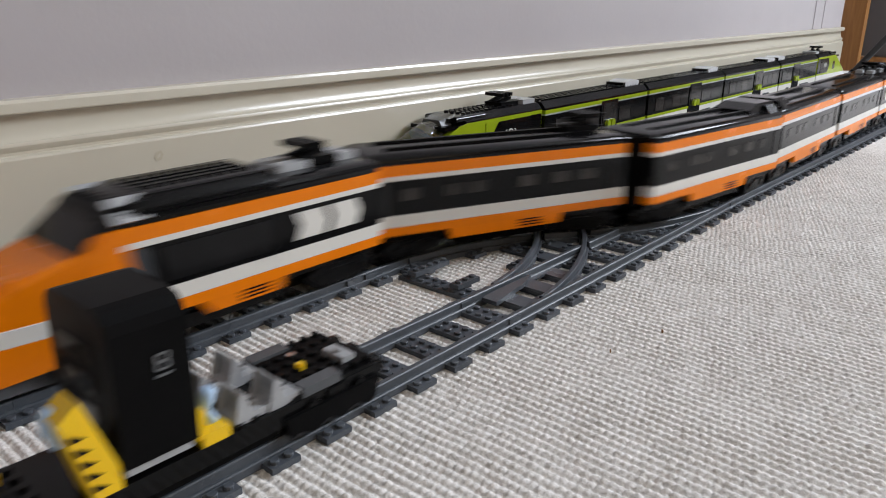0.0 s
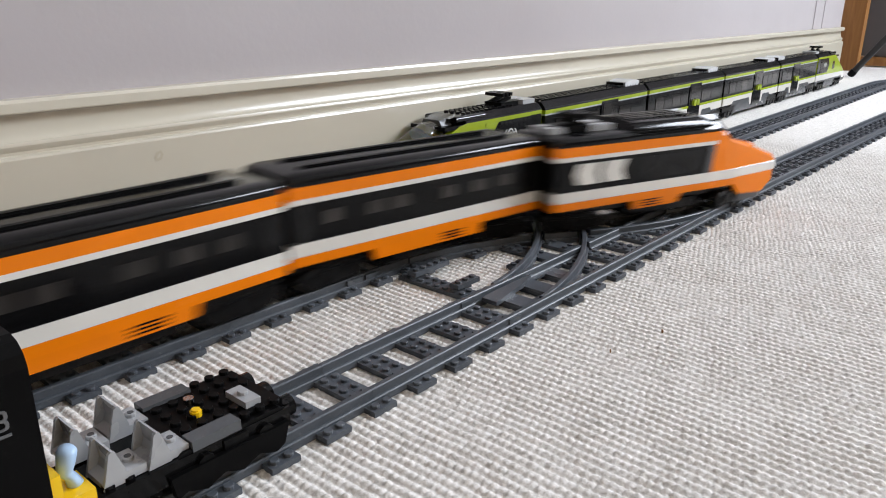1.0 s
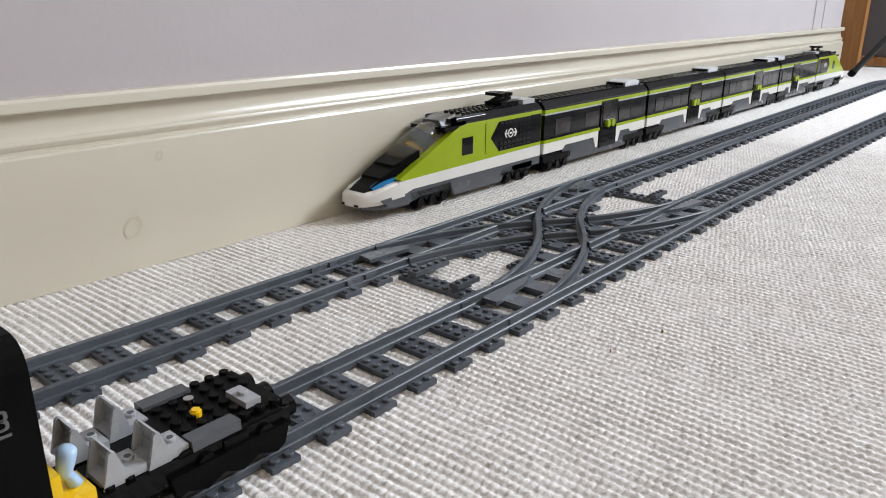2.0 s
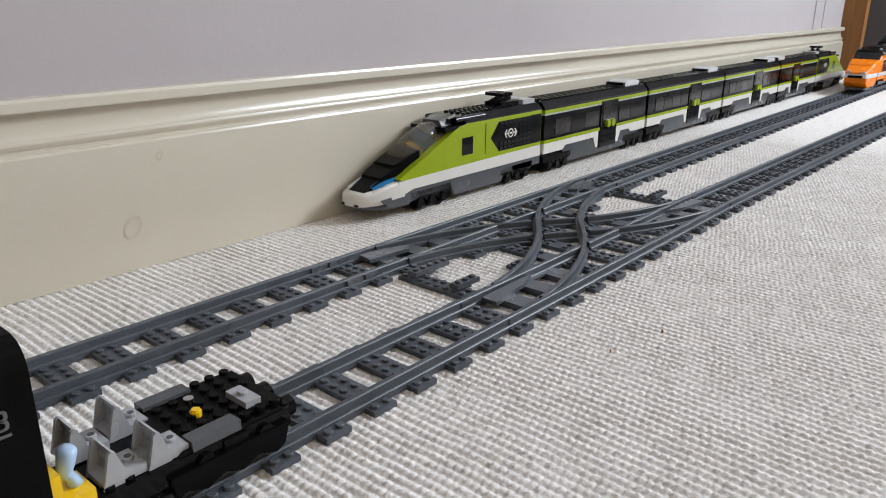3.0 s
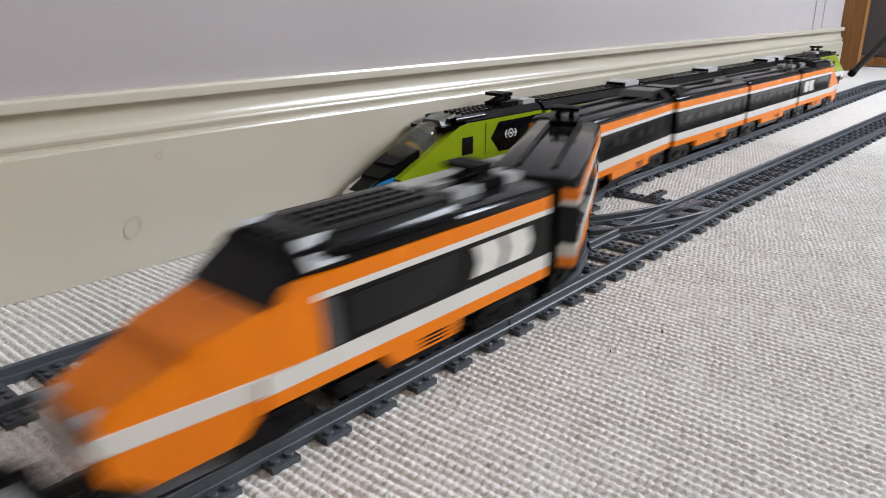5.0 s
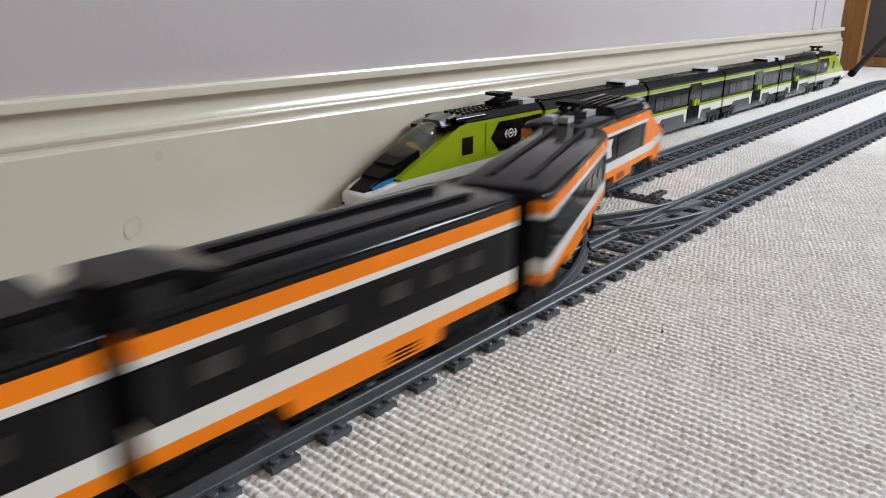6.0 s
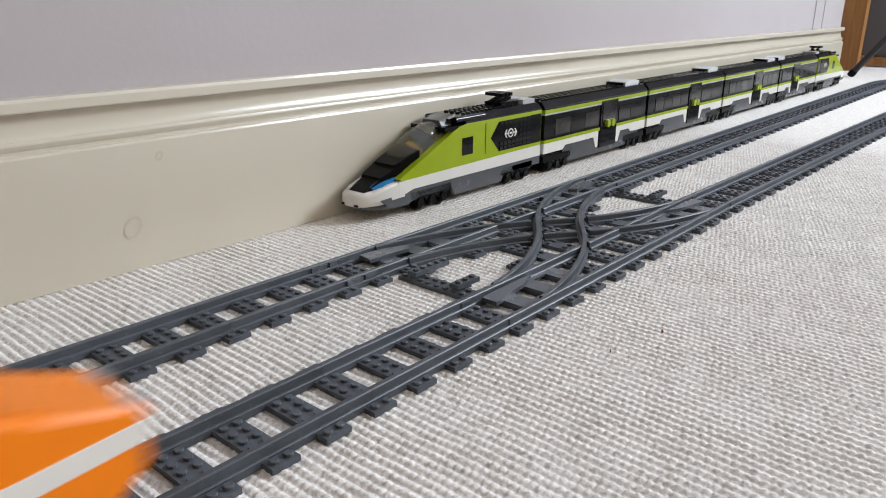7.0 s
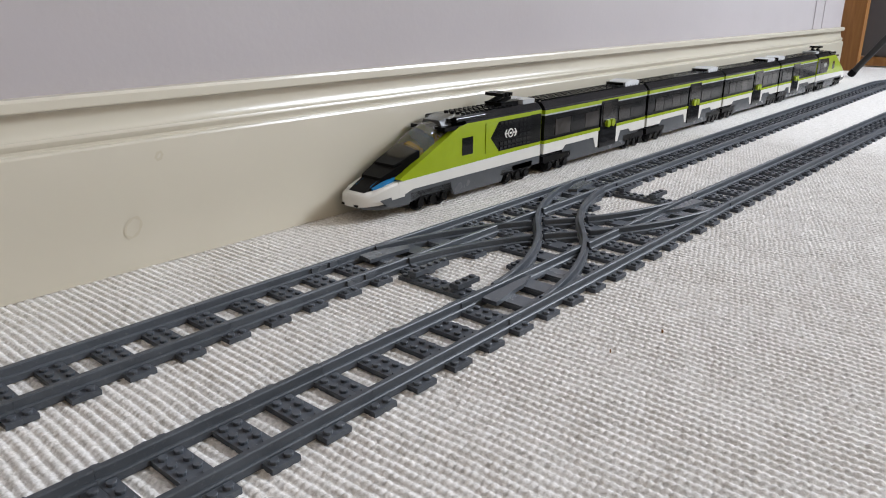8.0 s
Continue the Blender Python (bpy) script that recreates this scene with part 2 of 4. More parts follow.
def walls():
    T = 0.12
    bm = bmesh.new()
    box(bm, X0, 2.082, WALL_Y, WALL_Y + T, 0, TOP)
    structure("wall_north", bm, M_WALL, "lilac-grey painted plaster wall above the skirting board", "wall")
    bm = bmesh.new()
    box(bm, 2.082, X1 + T, 0.40, 0.40 + T, 0, TOP)
    structure("wall_recess", bm, M_WALL, "lilac-grey painted plaster wall of the recess", "wall")
    bm = bmesh.new()
    box(bm, X0 - T, X0, Y0 - T, WALL_Y + T, 0, TOP)
    structure("wall_west", bm, M_WALL, "plain lilac-grey painted plaster wall", "wall")
    # east wall with a window opening
    bm = bmesh.new()
    box(bm, X1, X1 + T, Y0 - T, -2.25, 0, TOP)
    box(bm, X1, X1 + T, -0.85, 0.40, 0, TOP)
    box(bm, X1, X1 + T, -2.25, -0.85, 0, 1.10)
    box(bm, X1, X1 + T, -2.25, -0.85, 2.28, TOP)
    structure("wall_east", bm, M_WALL, "lilac-grey painted plaster wall with a window opening", "wall")
    # south wall, out of view; its opening is made up to suit the fill lamp
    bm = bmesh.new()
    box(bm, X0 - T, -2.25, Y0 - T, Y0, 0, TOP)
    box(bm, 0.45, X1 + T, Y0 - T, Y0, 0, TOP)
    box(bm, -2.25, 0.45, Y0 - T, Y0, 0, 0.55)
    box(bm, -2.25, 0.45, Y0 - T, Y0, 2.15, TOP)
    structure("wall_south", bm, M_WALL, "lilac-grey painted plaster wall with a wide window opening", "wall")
    bm = bmesh.new()
    box(bm, X0 - T, X1 + T, Y0 - T, 0.40 + T, TOP, TOP + 0.1)
    structure("ceiling", bm, M_CEIL, "plain white painted ceiling", "ceiling")
    # skirting board: flat board, fillet, cove, round and top lip
    prof = [(WALL_Y, 0.0), (SKIRT_Y, 0.0), (SKIRT_Y, 0.0985), (SKIRT_Y + 0.0008, 0.1000), (SKIRT_Y + 0.0046, 0.1010)]
    prof += [(SKIRT_Y + 0.0046, 0.1030), (SKIRT_Y + 0.0036, 0.1045), (SKIRT_Y + 0.0030, 0.1070), (SKIRT_Y + 0.0034, 0.1088)]
    for k in range(19):
        a = math.pi / 2 * (1 - k / 18)
        prof.append((SKIRT_Y + 0.0098 - 0.0060 * (1 - math.cos(a)), 0.1272 - 0.0178 * math.sin(a)))
    prof += [(SKIRT_Y + 0.0026, 0.1284), (SKIRT_Y + 0.0020, 0.1294), (SKIRT_Y + 0.0020, 0.1356), (SKIRT_Y + 0.0032, 0.1378), (WALL_Y, 0.1382)]
    bm = bmesh.new()
    prism(bm, prof, "x", X0, 2.088)
    ob = structure("skirting_board", bm, M_SKIRT, "cream gloss-painted moulded wooden skirting board with scuffs", "skirting")
    shade_smooth(ob, 0.45)
    # scuffs on the board
    for nm, x, z, rx, rz, w in (("scuff", 0.042, 0.0865, 0.0024, 0.0028, 0.0014), ("scuff", 0.014, 0.0345, 0.0062, 0.0076, 0.0013)):
        bm = bmesh.new()
        n = 28
        ring = []
        for k in range(n):
            a = math.tau * k / n - 1.9
            ww = w * (0.6 + 0.5 * math.sin(3 * a + 1) ** 2)
            s, c = math.sin(a), math.cos(a)
            ring.append([bm.verts.new((x + (rx + d) * c + 0.3 * rz * s, SKIRT_Y - 0.0003, z + (rz + d) * s)) for d in (-ww, ww)])
        for p, q in zip(ring, ring[1:] + ring[:1]):
            bm.faces.new((p[0], q[0], q[1], p[1]))
        part(nm, bm, M_STAIN, ob, "faint brown scuff ring")


walls()


def doorway():
    bm = bmesh.new()
    box(bm, 2.372, 2.412, 0.281, 0.36, 0.0, 2.06)
    soften(bm, 0.004, 2)
    structure("door_frame", bm, M_WOOD, "varnished pine door post at the end of the room", "door frame")
    d = thing("door", "grey door panel in a varnished pine surround", "door")
    d["kind"] = "structure"
    box_part("panel", M_DOORGREY, d, (2.60, 2.63, 0.0, 0.395, 0.034, 2.04), 0.002)
    box_part("bottom_rail", M_WOOD, d, (2.585, 2.635, 0.0, 0.395, 0.004, 0.032), 0.003, "varnished pine bottom rail")


doorway()


def window(name, axis, at, a, b, z0, z1):
    """A painted window frame with a glazing bar, set in its opening."""
    w = thing(name, "white painted window frame with a glazing bar", "window")
    w["kind"] = "structure"
    def bar(nm, p0, p1, q0, q1):
        dims = (at, at + 0.06, p0, p1, q0, q1) if axis == "x" else (p0, p1, at, at + 0.06, q0, q1)
        box_part(nm, M_CEIL, w, dims, 0.004)
    bar("window_sill", a, b, z0, z0 + 0.05)
    bar("window_head", a, b, z1 - 0.05, z1)
    bar("window_jamb", a, a + 0.05, z0 + 0.05, z1 - 0.05)
    bar("window_jamb", b - 0.05, b, z0 + 0.05, z1 - 0.05)
    bar("glazing_bar", (a + b) / 2 - 0.02, (a + b) / 2 + 0.02, z0 + 0.05, z1 - 0.05)


window("window_east", "x", 2.79, -2.25, -0.85, 1.10, 2.28)
# made-up frame for the south opening, beside the added fill lamp
window("added_window_south", "y", -4.70, -2.25, 0.45, 0.55, 2.15)

# ---- track ----
STUD = 0.008
RAIL_PROFILE = [(-0.0040, 0.0004), (0.0040, 0.0004), (0.0040, 0.0042), (0.0034, 0.0048), (0.0021, 0.0050), (0.0019, 0.0090), (0.0014, 0.0096),
                (-0.0014, 0.0096), (-0.0019, 0.0090), (-0.0021, 0.0050), (-0.0034, 0.0048), (-0.0040, 0.0042)]


def rail_along(bm, pts, lift=0.0):
    """Sweeps the rail's section along points in the plane."""
    rings = []
    for i, p in enumerate(pts):
        a, b = pts[max(0, i - 1)], pts[min(len(pts) - 1, i + 1)]
        d = (Vector(b) - Vector(a)).normalized()
        rings.append([(p[0] - d.y * o, p[1] + d.x * o, z + (lift if z > 0.004 else 0)) for o, z in RAIL_PROFILE])
    loft(bm, rings)


def tie_mesh(width, y0=-0.032, y1=0.032, skip=(-0.020, 0.020)):
    """A tie plate with studs, except where the rails lie."""
    bm = bmesh.new()
    box(bm, -width / 2, width / 2, y0, y1, 0.0, 0.0032)
    soften(bm, 0.0003)
    for j in range(round((y1 - y0) / STUD)):
        y = y0 + STUD * (j + 0.5)
        if any(abs(y - s) < 0.0045 for s in skip):
            continue
        for i in range(round(width / STUD)):
            stud(bm, -width / 2 + STUD * (i + 0.5), y, 0.0032)
    return mesh_of("tie", bm, M_TIE)


TIE, HALF_TIE = tie_mesh(0.016), tie_mesh(0.008)
_bm = bmesh.new()
rail_along(_bm, [(0.0001, 0.0), (0.1279, 0.0)])
RAIL = mesh_of("rail", _bm, M_RAIL)
TRACK_LABEL = "dark grey studded plastic toy train track on the carpet"


def straight_track(m):
    t = thing("straight_track", TRACK_LABEL, "toy track", "straight track pieces", m)
    for y in (-0.020, 0.020):
        shared("rail", RAIL, t, pose(0, y, 0))
    for x in (0.032, 0.064, 0.096):
        shared("tie", TIE, t, pose(x, 0, 0))
    for x in (0.00405, 0.12395):
        shared("end_tie", HALF_TIE, t, pose(x, 0, 0))
    return t


XL, XR, SPACING, RADIUS = 0.120, 0.504, 0.128, 0.320
XM = (XL + XR) / 2
BEND_NEAR = -1.4
first = straight_track(pose(XL - 0.128, 0, 0))
for i in range(1, 29):
    copy_thing(first, pose(XL - 0.128 * (i + 1), 0, 0))
for i in range(29):
    copy_thing(first, pose(XL - 0.128 * (i + 1), SPACING, 0))
for i in range(11):
    copy_thing(first, pose(XR + 0.128 * i, SPACING, 0))
    copy_thing(first, pose(XR + 0.128 * i * math.cos(radians(BEND_NEAR)), 0.128 * i * math.sin(radians(BEND_NEAR)), 0, 0, 0, BEND_NEAR))
XEND = XR + 0.128 * 11
BIG = RADIUS + SPACING


def outer_curve():
    """The far track turns away beyond the straight."""
    c = thing("curved_track", "dark grey plastic curved toy train track", "toy track")
    arc = [(XEND + BIG * math.sin(a), SPACING - BIG * (1 - math.cos(a))) for a in np.linspace(0, math.pi / 2, 33)]
    for o in (-0.020, 0.020):
        bm = bmesh.new()
        rail_along(bm, [(XEND + (BIG + o) * math.sin(a), SPACING - BIG + (BIG + o) * math.cos(a)) for a in np.linspace(0, math.pi / 2, 33)])
        part("rail", bm, M_RAIL, c)
    for k in range(22):
        a = math.pi / 2 * (k + 0.5) / 22
        shared("tie", TIE, c, pose(XEND + BIG * math.sin(a), SPACING - BIG * (1 - math.cos(a)), 0, 0, 0, -math.degrees(a)))
    for i in range(30):
        copy_thing(first, pose(XEND + BIG, SPACING - BIG - 0.128 * i, 0, 0, 0, -90))


outer_curve()


def cross_y(x, sign):
    """Centre line of a crossing route: sign 1 runs from the far track at low x to the near one at high x; -1 the other way."""
    u = x - XM
    if u <= -0.192:
        y = SPACING
    elif u >= 0.192:
        y = 0.0
    elif u < 0:
        y = SPACING - (RADIUS - math.sqrt(RADIUS ** 2 - (u + 0.192) ** 2))
    else:
        y = RADIUS - math.sqrt(RADIUS ** 2 - (u - 0.192) ** 2)
    return y if sign > 0 else SPACING - y


def crossover():
    """Scissors crossing: four straight rails, two curved routes, ties, switch tongues and levers."""
    c = thing("track_crossover", "dark grey plastic double crossover with switch levers between two tracks", "toy track")
    n = 193
    xs = np.linspace(XL, XR, n)
    def routes(sign):
        base = [(x, cross_y(x, sign)) for x in xs]
        out = {}
        for o in (-0.020, 0.020):
            pts = []
            for i, p in enumerate(base):
                a, b = base[max(0, i - 1)], base[min(n - 1, i + 1)]
                d = (Vector(b) - Vector(a)).normalized()
                pts.append((p[0] - d.y * o, p[1] + d.x * o))
            out[o] = pts
        return out
    ra, rb = routes(1), routes(-1)
    straight = {y: [(x, y) for x in xs] for y in (-0.020, 0.020, SPACING - 0.020, SPACING + 0.020)}
    def heading(pts, i):
        a, b = pts[max(0, i - 1)], pts[min(len(pts) - 1, i + 1)]
        return math.degrees(math.atan2(b[1] - a[1], b[0] - a[0]))
    def near(p, others):
        best = (9, 0)
        for o in others:
            arr = np.array(o)
            d = np.hypot(arr[:, 0] - p[0], arr[:, 1] - p[1])
            k = int(d.argmin())
            if d[k] < best[0]:
                best = (d[k], heading(o, k))
        return best
    def runs(pts, keep):
        out, cur = [], []
        for p, k in zip(pts, keep):
            if k:
                cur.append(p)
            else:
                if len(cur) > 3:
                    out.append(cur)
                cur = []
        if len(cur) > 3:
            out.append(cur)
        return out
    curves = list(ra.values()) + list(rb.values())
    for y, pts in straight.items():
        keep = []
        for i, p in enumerate(pts):
            d, h = near(p, curves)
            keep.append(not (d < 0.0024 and abs(h) > 7))
        for run in runs(pts, keep):
            bm = bmesh.new()
            rail_along(bm, run)
            part("rail", bm, M_RAIL, c)
    for rails, others, lift in ((rb, [], 0.0002), (ra, list(rb.values()), 0.0001)):
        for pts in rails.values():
            keep = []
            for i, p in enumerate(pts):
                d, h = near(p, straight.values())
                ok = not (d < 0.0020 and abs(heading(pts, i)) < 11)
                if ok and others:
                    d2, h2 = near(p, others)
                    ok = d2 > 0.0050
                keep.append(ok)
            for run in runs(pts, keep):
                bm = bmesh.new()
                rail_along(bm, run, lift)
                part("curved_rail", bm, M_RAIL, c)
    # ties under both straight routes, and between them round the diamond
    plain = {}
    def tie_at(x, y0, y1, skip, width=0.016):
        key = (y0, y1, skip, width)
        if key not in plain:
            plain[key] = tie_mesh(width, y0, y1, skip)
        shared("tie", plain[key], c, pose(x, 0, 0))
    for k in range(13):
        x = XL + 0.032 * k
        w = 0.008 if k in (0, 12) else 0.016
        xx = x + (0.00405 if k == 0 else -0.00405 if k == 12 else 0)
        tongue = k in (1, 2, 3, 9, 10, 11)
        gap = (-0.020, 0.020) if not tongue else (-0.020, -0.012, -0.004, 0.004, 0.012, 0.020)
        tie_at(xx, -0.032, 0.032, gap, w)
        tie_at(xx, 0.096, 0.160, tuple(g + SPACING for g in gap), w)
        if k in (3, 9):
            tie_at(xx, 0.0321, 0.0481, (), w)
            tie_at(xx, 0.0799, 0.0959, (), w)
        if 4 <= k <= 8:
            tie_at(xx, 0.0321, 0.0959, (0.036, 0.092) if k in (4, 8) else (0.044, 0.084), w)
    # smooth switch beds between the rails, each with two openings down to the carpet, and a raised sliding tongue
    for sx, yc in ((1, 0.0), (1, SPACING), (-1, 0.0), (-1, SPACING)):
        def q(a, o):
            return ((XL + a) if sx > 0 else (XR - a), yc + o)
        bm = bmesh.new()
        def slab(a0, a1, o0, o1):
            u0, u1 = sorted((q(a0, 0)[0], q(a1, 0)[0]))
            box(bm, u0, u1, yc + o0, yc + o1, 0.0033, 0.0049)
        for a0, a1 in ((0.0240, 0.0400), (0.0560, 0.0720), (0.0880, 0.1040)):
            slab(a0, a1, -0.0155, 0.0155)
        for a0, a1, e in ((0.0400, 0.0560, 0.0060), (0.0720, 0.0880, 0.0040)):
            slab(a0, a1, -0.0155, -0.0155 + e)
            slab(a0, a1, 0.0155 - e, 0.0155)
        part("switch_bed", bm, M_PLATE, c)
        # the tongue lies along its rail by the near track, across the bed by the far one
        if yc == 0:
            outline = [q(0.013, 0.0020), q(0.013, 0.0148), q(0.030, 0.0155), q(0.074, 0.0155), q(0.056, 0.0085)]
        else:
            outline = [q(0.016, 0.0005), q(0.018, 0.0152), q(0.036, 0.0140), q(0.064, 0.0050), q(0.058, -0.0025)]
        bm = bmesh.new()
        prism(bm, outline, "z", 0.0046, 0.0078)
        soften(bm, 0.0005)
        part("switch_tongue", bm, M_PLATE, c)
    # clips at the far track's joint
    for y in (SPACING - 0.020, SPACING + 0.020):
        for x, e in ((0.0975, 0.0075), (0.1135, 0.0055)):
            bm = bmesh.new()
            box(bm, x - e, x + e, y - 0.0036, y + 0.0036, 0.0030, 0.0086)
            soften(bm, 0.0005)
            part("rail_joiner", bm, M_PLATE, c)
    # studded cross plates that carry the switch levers
    for xa, levers in ((0.1415, ((0.0835, 0.0138, 0.0195), (0.0435, 0.0085, 0.0125))), (XR - 0.024, ((0.090, 0.012, 0.014), (0.052, 0.010, 0.014)))):
        bm = bmesh.new()
        box(bm, xa - 0.008, xa + 0.008, 0.0325, 0.0955, 0.0, 0.0030)
        soften(bm, 0.0003)
        for j in range(8):
            for i in (-0.004, 0.004):
                stud(bm, xa + i, 0.036 + 0.008 * j, 0.0030)
        part("lever_plate", bm, M_TIE, c)
        for yb, off, half in levers:
            bm = bmesh.new()
            box(bm, xa + off - half, xa + off + half, yb - 0.004, yb + 0.004, 0.0050, 0.0085)
            soften(bm, 0.0006)
            for i in np.arange(-half + 0.0045, half, 0.008):
                stud(bm, xa + off + i, yb, 0.0085)
            box(bm, xa + off - 0.004, xa + off + 0.004, yb - 0.003, yb + 0.003, 0.0028, 0.0052)
            part("switch_lever", bm, M_RAIL, c)
    # rail joiners where the crossing meets the next pieces
    for x in (XL, XR):
        for y in (-0.020, 0.020, SPACING - 0.020, SPACING + 0.020):
            bm = bmesh.new()
            for s in (-1, 1):
                box(bm, x - 0.006, x + 0.006, y + s * 0.0022 - 0.0008, y + s * 0.0022 + 0.0008, 0.0046, 0.0083)
            part("rail_joiner", bm, M_RAIL, c)


crossover()
# ---- orange express train ----
LC, LL, INSET = 0.250, 0.298, 0.038
Z_SKIRT, Z_LOW, Z_W0, Z_B0, Z_W1, Z_O1, Z_ROOF = 0.025, 0.033, 0.0400, 0.0490, 0.0755, 0.0790, 0.0872


def bogie(parent, x, half=0.022):
    """A four-wheel bogie with side frames, its wheels on the rails."""
    b = new("bogie")
    b.empty_display_size = 0.01
    b.parent = parent
    b.matrix_basis = pose(x, 0, 0)
    bm = bmesh.new()
    box(bm, -0.028, 0.028, -0.011, 0.011, 0.0170, 0.0260)
    for s in (-1, 1):
        y = s * half
        prism(bm, [(-0.030, 0.0225), (-0.027, 0.0150), (-0.008, 0.0128), (0.008, 0.0128), (0.027, 0.0150), (0.030, 0.0225), (0.024, 0.0268), (-0.024, 0.0268)], "y", y - s * 0.004, y + s * 0.003)
        for u in (-0.015, 0.015):
            cyl(bm, (u, 0.0185), 0.0042, y + s * 0.003, y + s * 0.0052, "y", 10)
        box(bm, -0.006, 0.006, *sorted((y + s * 0.003, y + s * 0.0045)), 0.014, 0.024)
    f = part("bogie_frame", bm, M_WHEEL, b)
    for u in (-0.015, 0.015):
        for s in (-1, 1):
            bm = bmesh.new()
            cyl(bm, (u, 0.0176), 0.0080, s * 0.0178, s * 0.0222, "y", 20)
            cyl(bm, (u, 0.0176), 0.0092, s * 0.0166, s * 0.0178, "y", 20)
            part("wheel", bm, M_WHEEL, b)
    return b


def layer(name, mat, parent, x0, x1, half, z0, z1, r=0.0004):
    return box_part(name, mat, parent, (x0, x1, -half, half, z0, z1), r)


def roof_ring(x, half, top):
    """Cross-section of a rounded roof: upright foot, round shoulder, flat crown."""
    z, w = Z_ROOF, 0.0110
    pts = [(half, z), (half, z + 0.0030)]
    for k in range(1, 7):
        a = math.pi / 2 * k / 6
        pts.append((half - w * (1 - math.cos(a)), z + 0.0030 + (top - z - 0.0030) * math.sin(a)))
    return [(x, y, zz) for y, zz in pts] + [(x, -y, zz) for y, zz in pts[::-1]]


def grille(parent, x, z, side):
    for k in range(3):
        box_part("grille_slot", M_MATT, parent, (x - 0.011, x + 0.011, *sorted((side * 0.0314, side * 0.0324)), z + 0.0024 * k, z + 0.0024 * k + 0.0010), 0)


def coach(hump=0, pantograph=False):
    """A passenger coach: coloured bands in layers, windows, bevelled roof, skirts, bogies, gangway ends."""
    c = thing("train_coach", "orange, white and black plastic toy train coach on the track", "toy train", "orange express train")
    h = LC / 2 - 0.0062
    layer("chassis", M_BLACK, c, -h + 0.004, h - 0.004, 0.026, 0.0262, Z_LOW)
    layer("lower_orange_band", M_ORANGE, c, -h, h, 0.032, Z_LOW, Z_W0)
    layer("lower_white_band", M_WHITE, c, -h, h, 0.0322, Z_W0, Z_B0)
    layer("window_band", M_BLACK, c, -h, h, 0.0318, Z_B0, Z_W1)
    layer("upper_white_band", M_WHITE, c, -h, h, 0.0321, Z_W1, Z_O1)
    layer("upper_orange_band", M_ORANGE, c, -h, h, 0.0320, Z_O1, Z_ROOF)
    bm = bmesh.new()
    box(bm, -h, h, -0.0306, 0.0306, Z_ROOF, Z_ROOF + 0.0008)
    loft(bm, [roof_ring(-h, 0.0302, 0.0935), roof_ring(-h + 0.006, 0.0318, 0.0953), roof_ring(h - 0.006, 0.0318, 0.0953), roof_ring(h, 0.0302, 0.0935)])
    shade_smooth(part("roof", bm, M_BLACK, c, "glossy black rounded roof"))
    # long roof ridge and vents
    bm = bmesh.new()
    for y in (-0.013, 0.013):
        box(bm, -h + 0.02, h - 0.02, y - 0.002, y + 0.002, 0.0948, 0.0970)
    soften(bm, 0.0005)
    part("roof_ridge", bm, M_MATT, c)
    me = None
    for s in (-1, 1):
        for x in (-0.086, -0.050, -0.028, 0.018, 0.050, 0.078):
            if me is None:
                bm = bmesh.new()
                box(bm, -0.0080, 0.0080, -0.0005, 0.0005, 0.0600, 0.0690)
                soften(bm, 0.0004)
                me = mesh_of("window_pane", bm, M_PANE)
            shared("window_pane", me, c, pose(x, s * 0.0318, 0))
        for x0, x1 in ((-0.1150, -0.1030), (0.1030, 0.1150)):
            box_part("door", M_PANE_DARK, c, (x0, x1, *sorted((s * 0.0314, s * 0.0324)), Z_B0 + 0.001, Z_W1 - 0.001), 0.0003)
        bm = bmesh.new()
        prism(bm, [(-0.053, Z_LOW), (-0.051, Z_SKIRT), (0.051, Z_SKIRT), (0.053, Z_LOW)], "y", s * 0.0270, s * 0.0320)
        soften(bm, 0.0004)
        part("skirt", bm, M_ORANGE, c)
        grille(c, 0.022, 0.0268, s)
    layer("underframe", M_BLACK, c, -0.046, 0.046, 0.0262, 0.0175, 0.0262)
    for e in (-1, 1):
        bogie(c, e * (LC / 2 - INSET))
        a, b = sorted((e * h, e * (h + 0.0058)))
        box_part("gangway", M_MATT, c, (a, b, -0.020, 0.020, 0.030, 0.0915), 0.0004)
    if hump:
        bm = bmesh.new()
        e = hump
        def ring(x, w, top):
            return [(x, y, z) for y, z in ((w + 0.004, 0.0930), (w, top), (-w, top), (-w - 0.004, 0.0930))]
        loft(bm, [ring(e * (h - 0.052), 0.020, 0.0972), ring(e * (h - 0.034), 0.018, 0.1030), ring(e * (h - 0.002), 0.018, 0.1036)])
        part("roof_fairing", bm, M_BLACK, c)
        for s in (-1, 1):
            bm = bmesh.new()
            prism(bm, [(s * 0.0305, 0.0895), (s * 0.0318, 0.0903), (s * 0.0225, 0.1012), (s * 0.0205, 0.1012)], "x", *sorted((e * (h - 0.023), e * (h - 0.006))))
            soften(bm, 0.0005)
            part("fairing_side", bm, M_BLACK, c, "glossy black sloping panel")
    if pantograph:
        make_pantograph(c, h - 0.030, 0.0980)
    return c


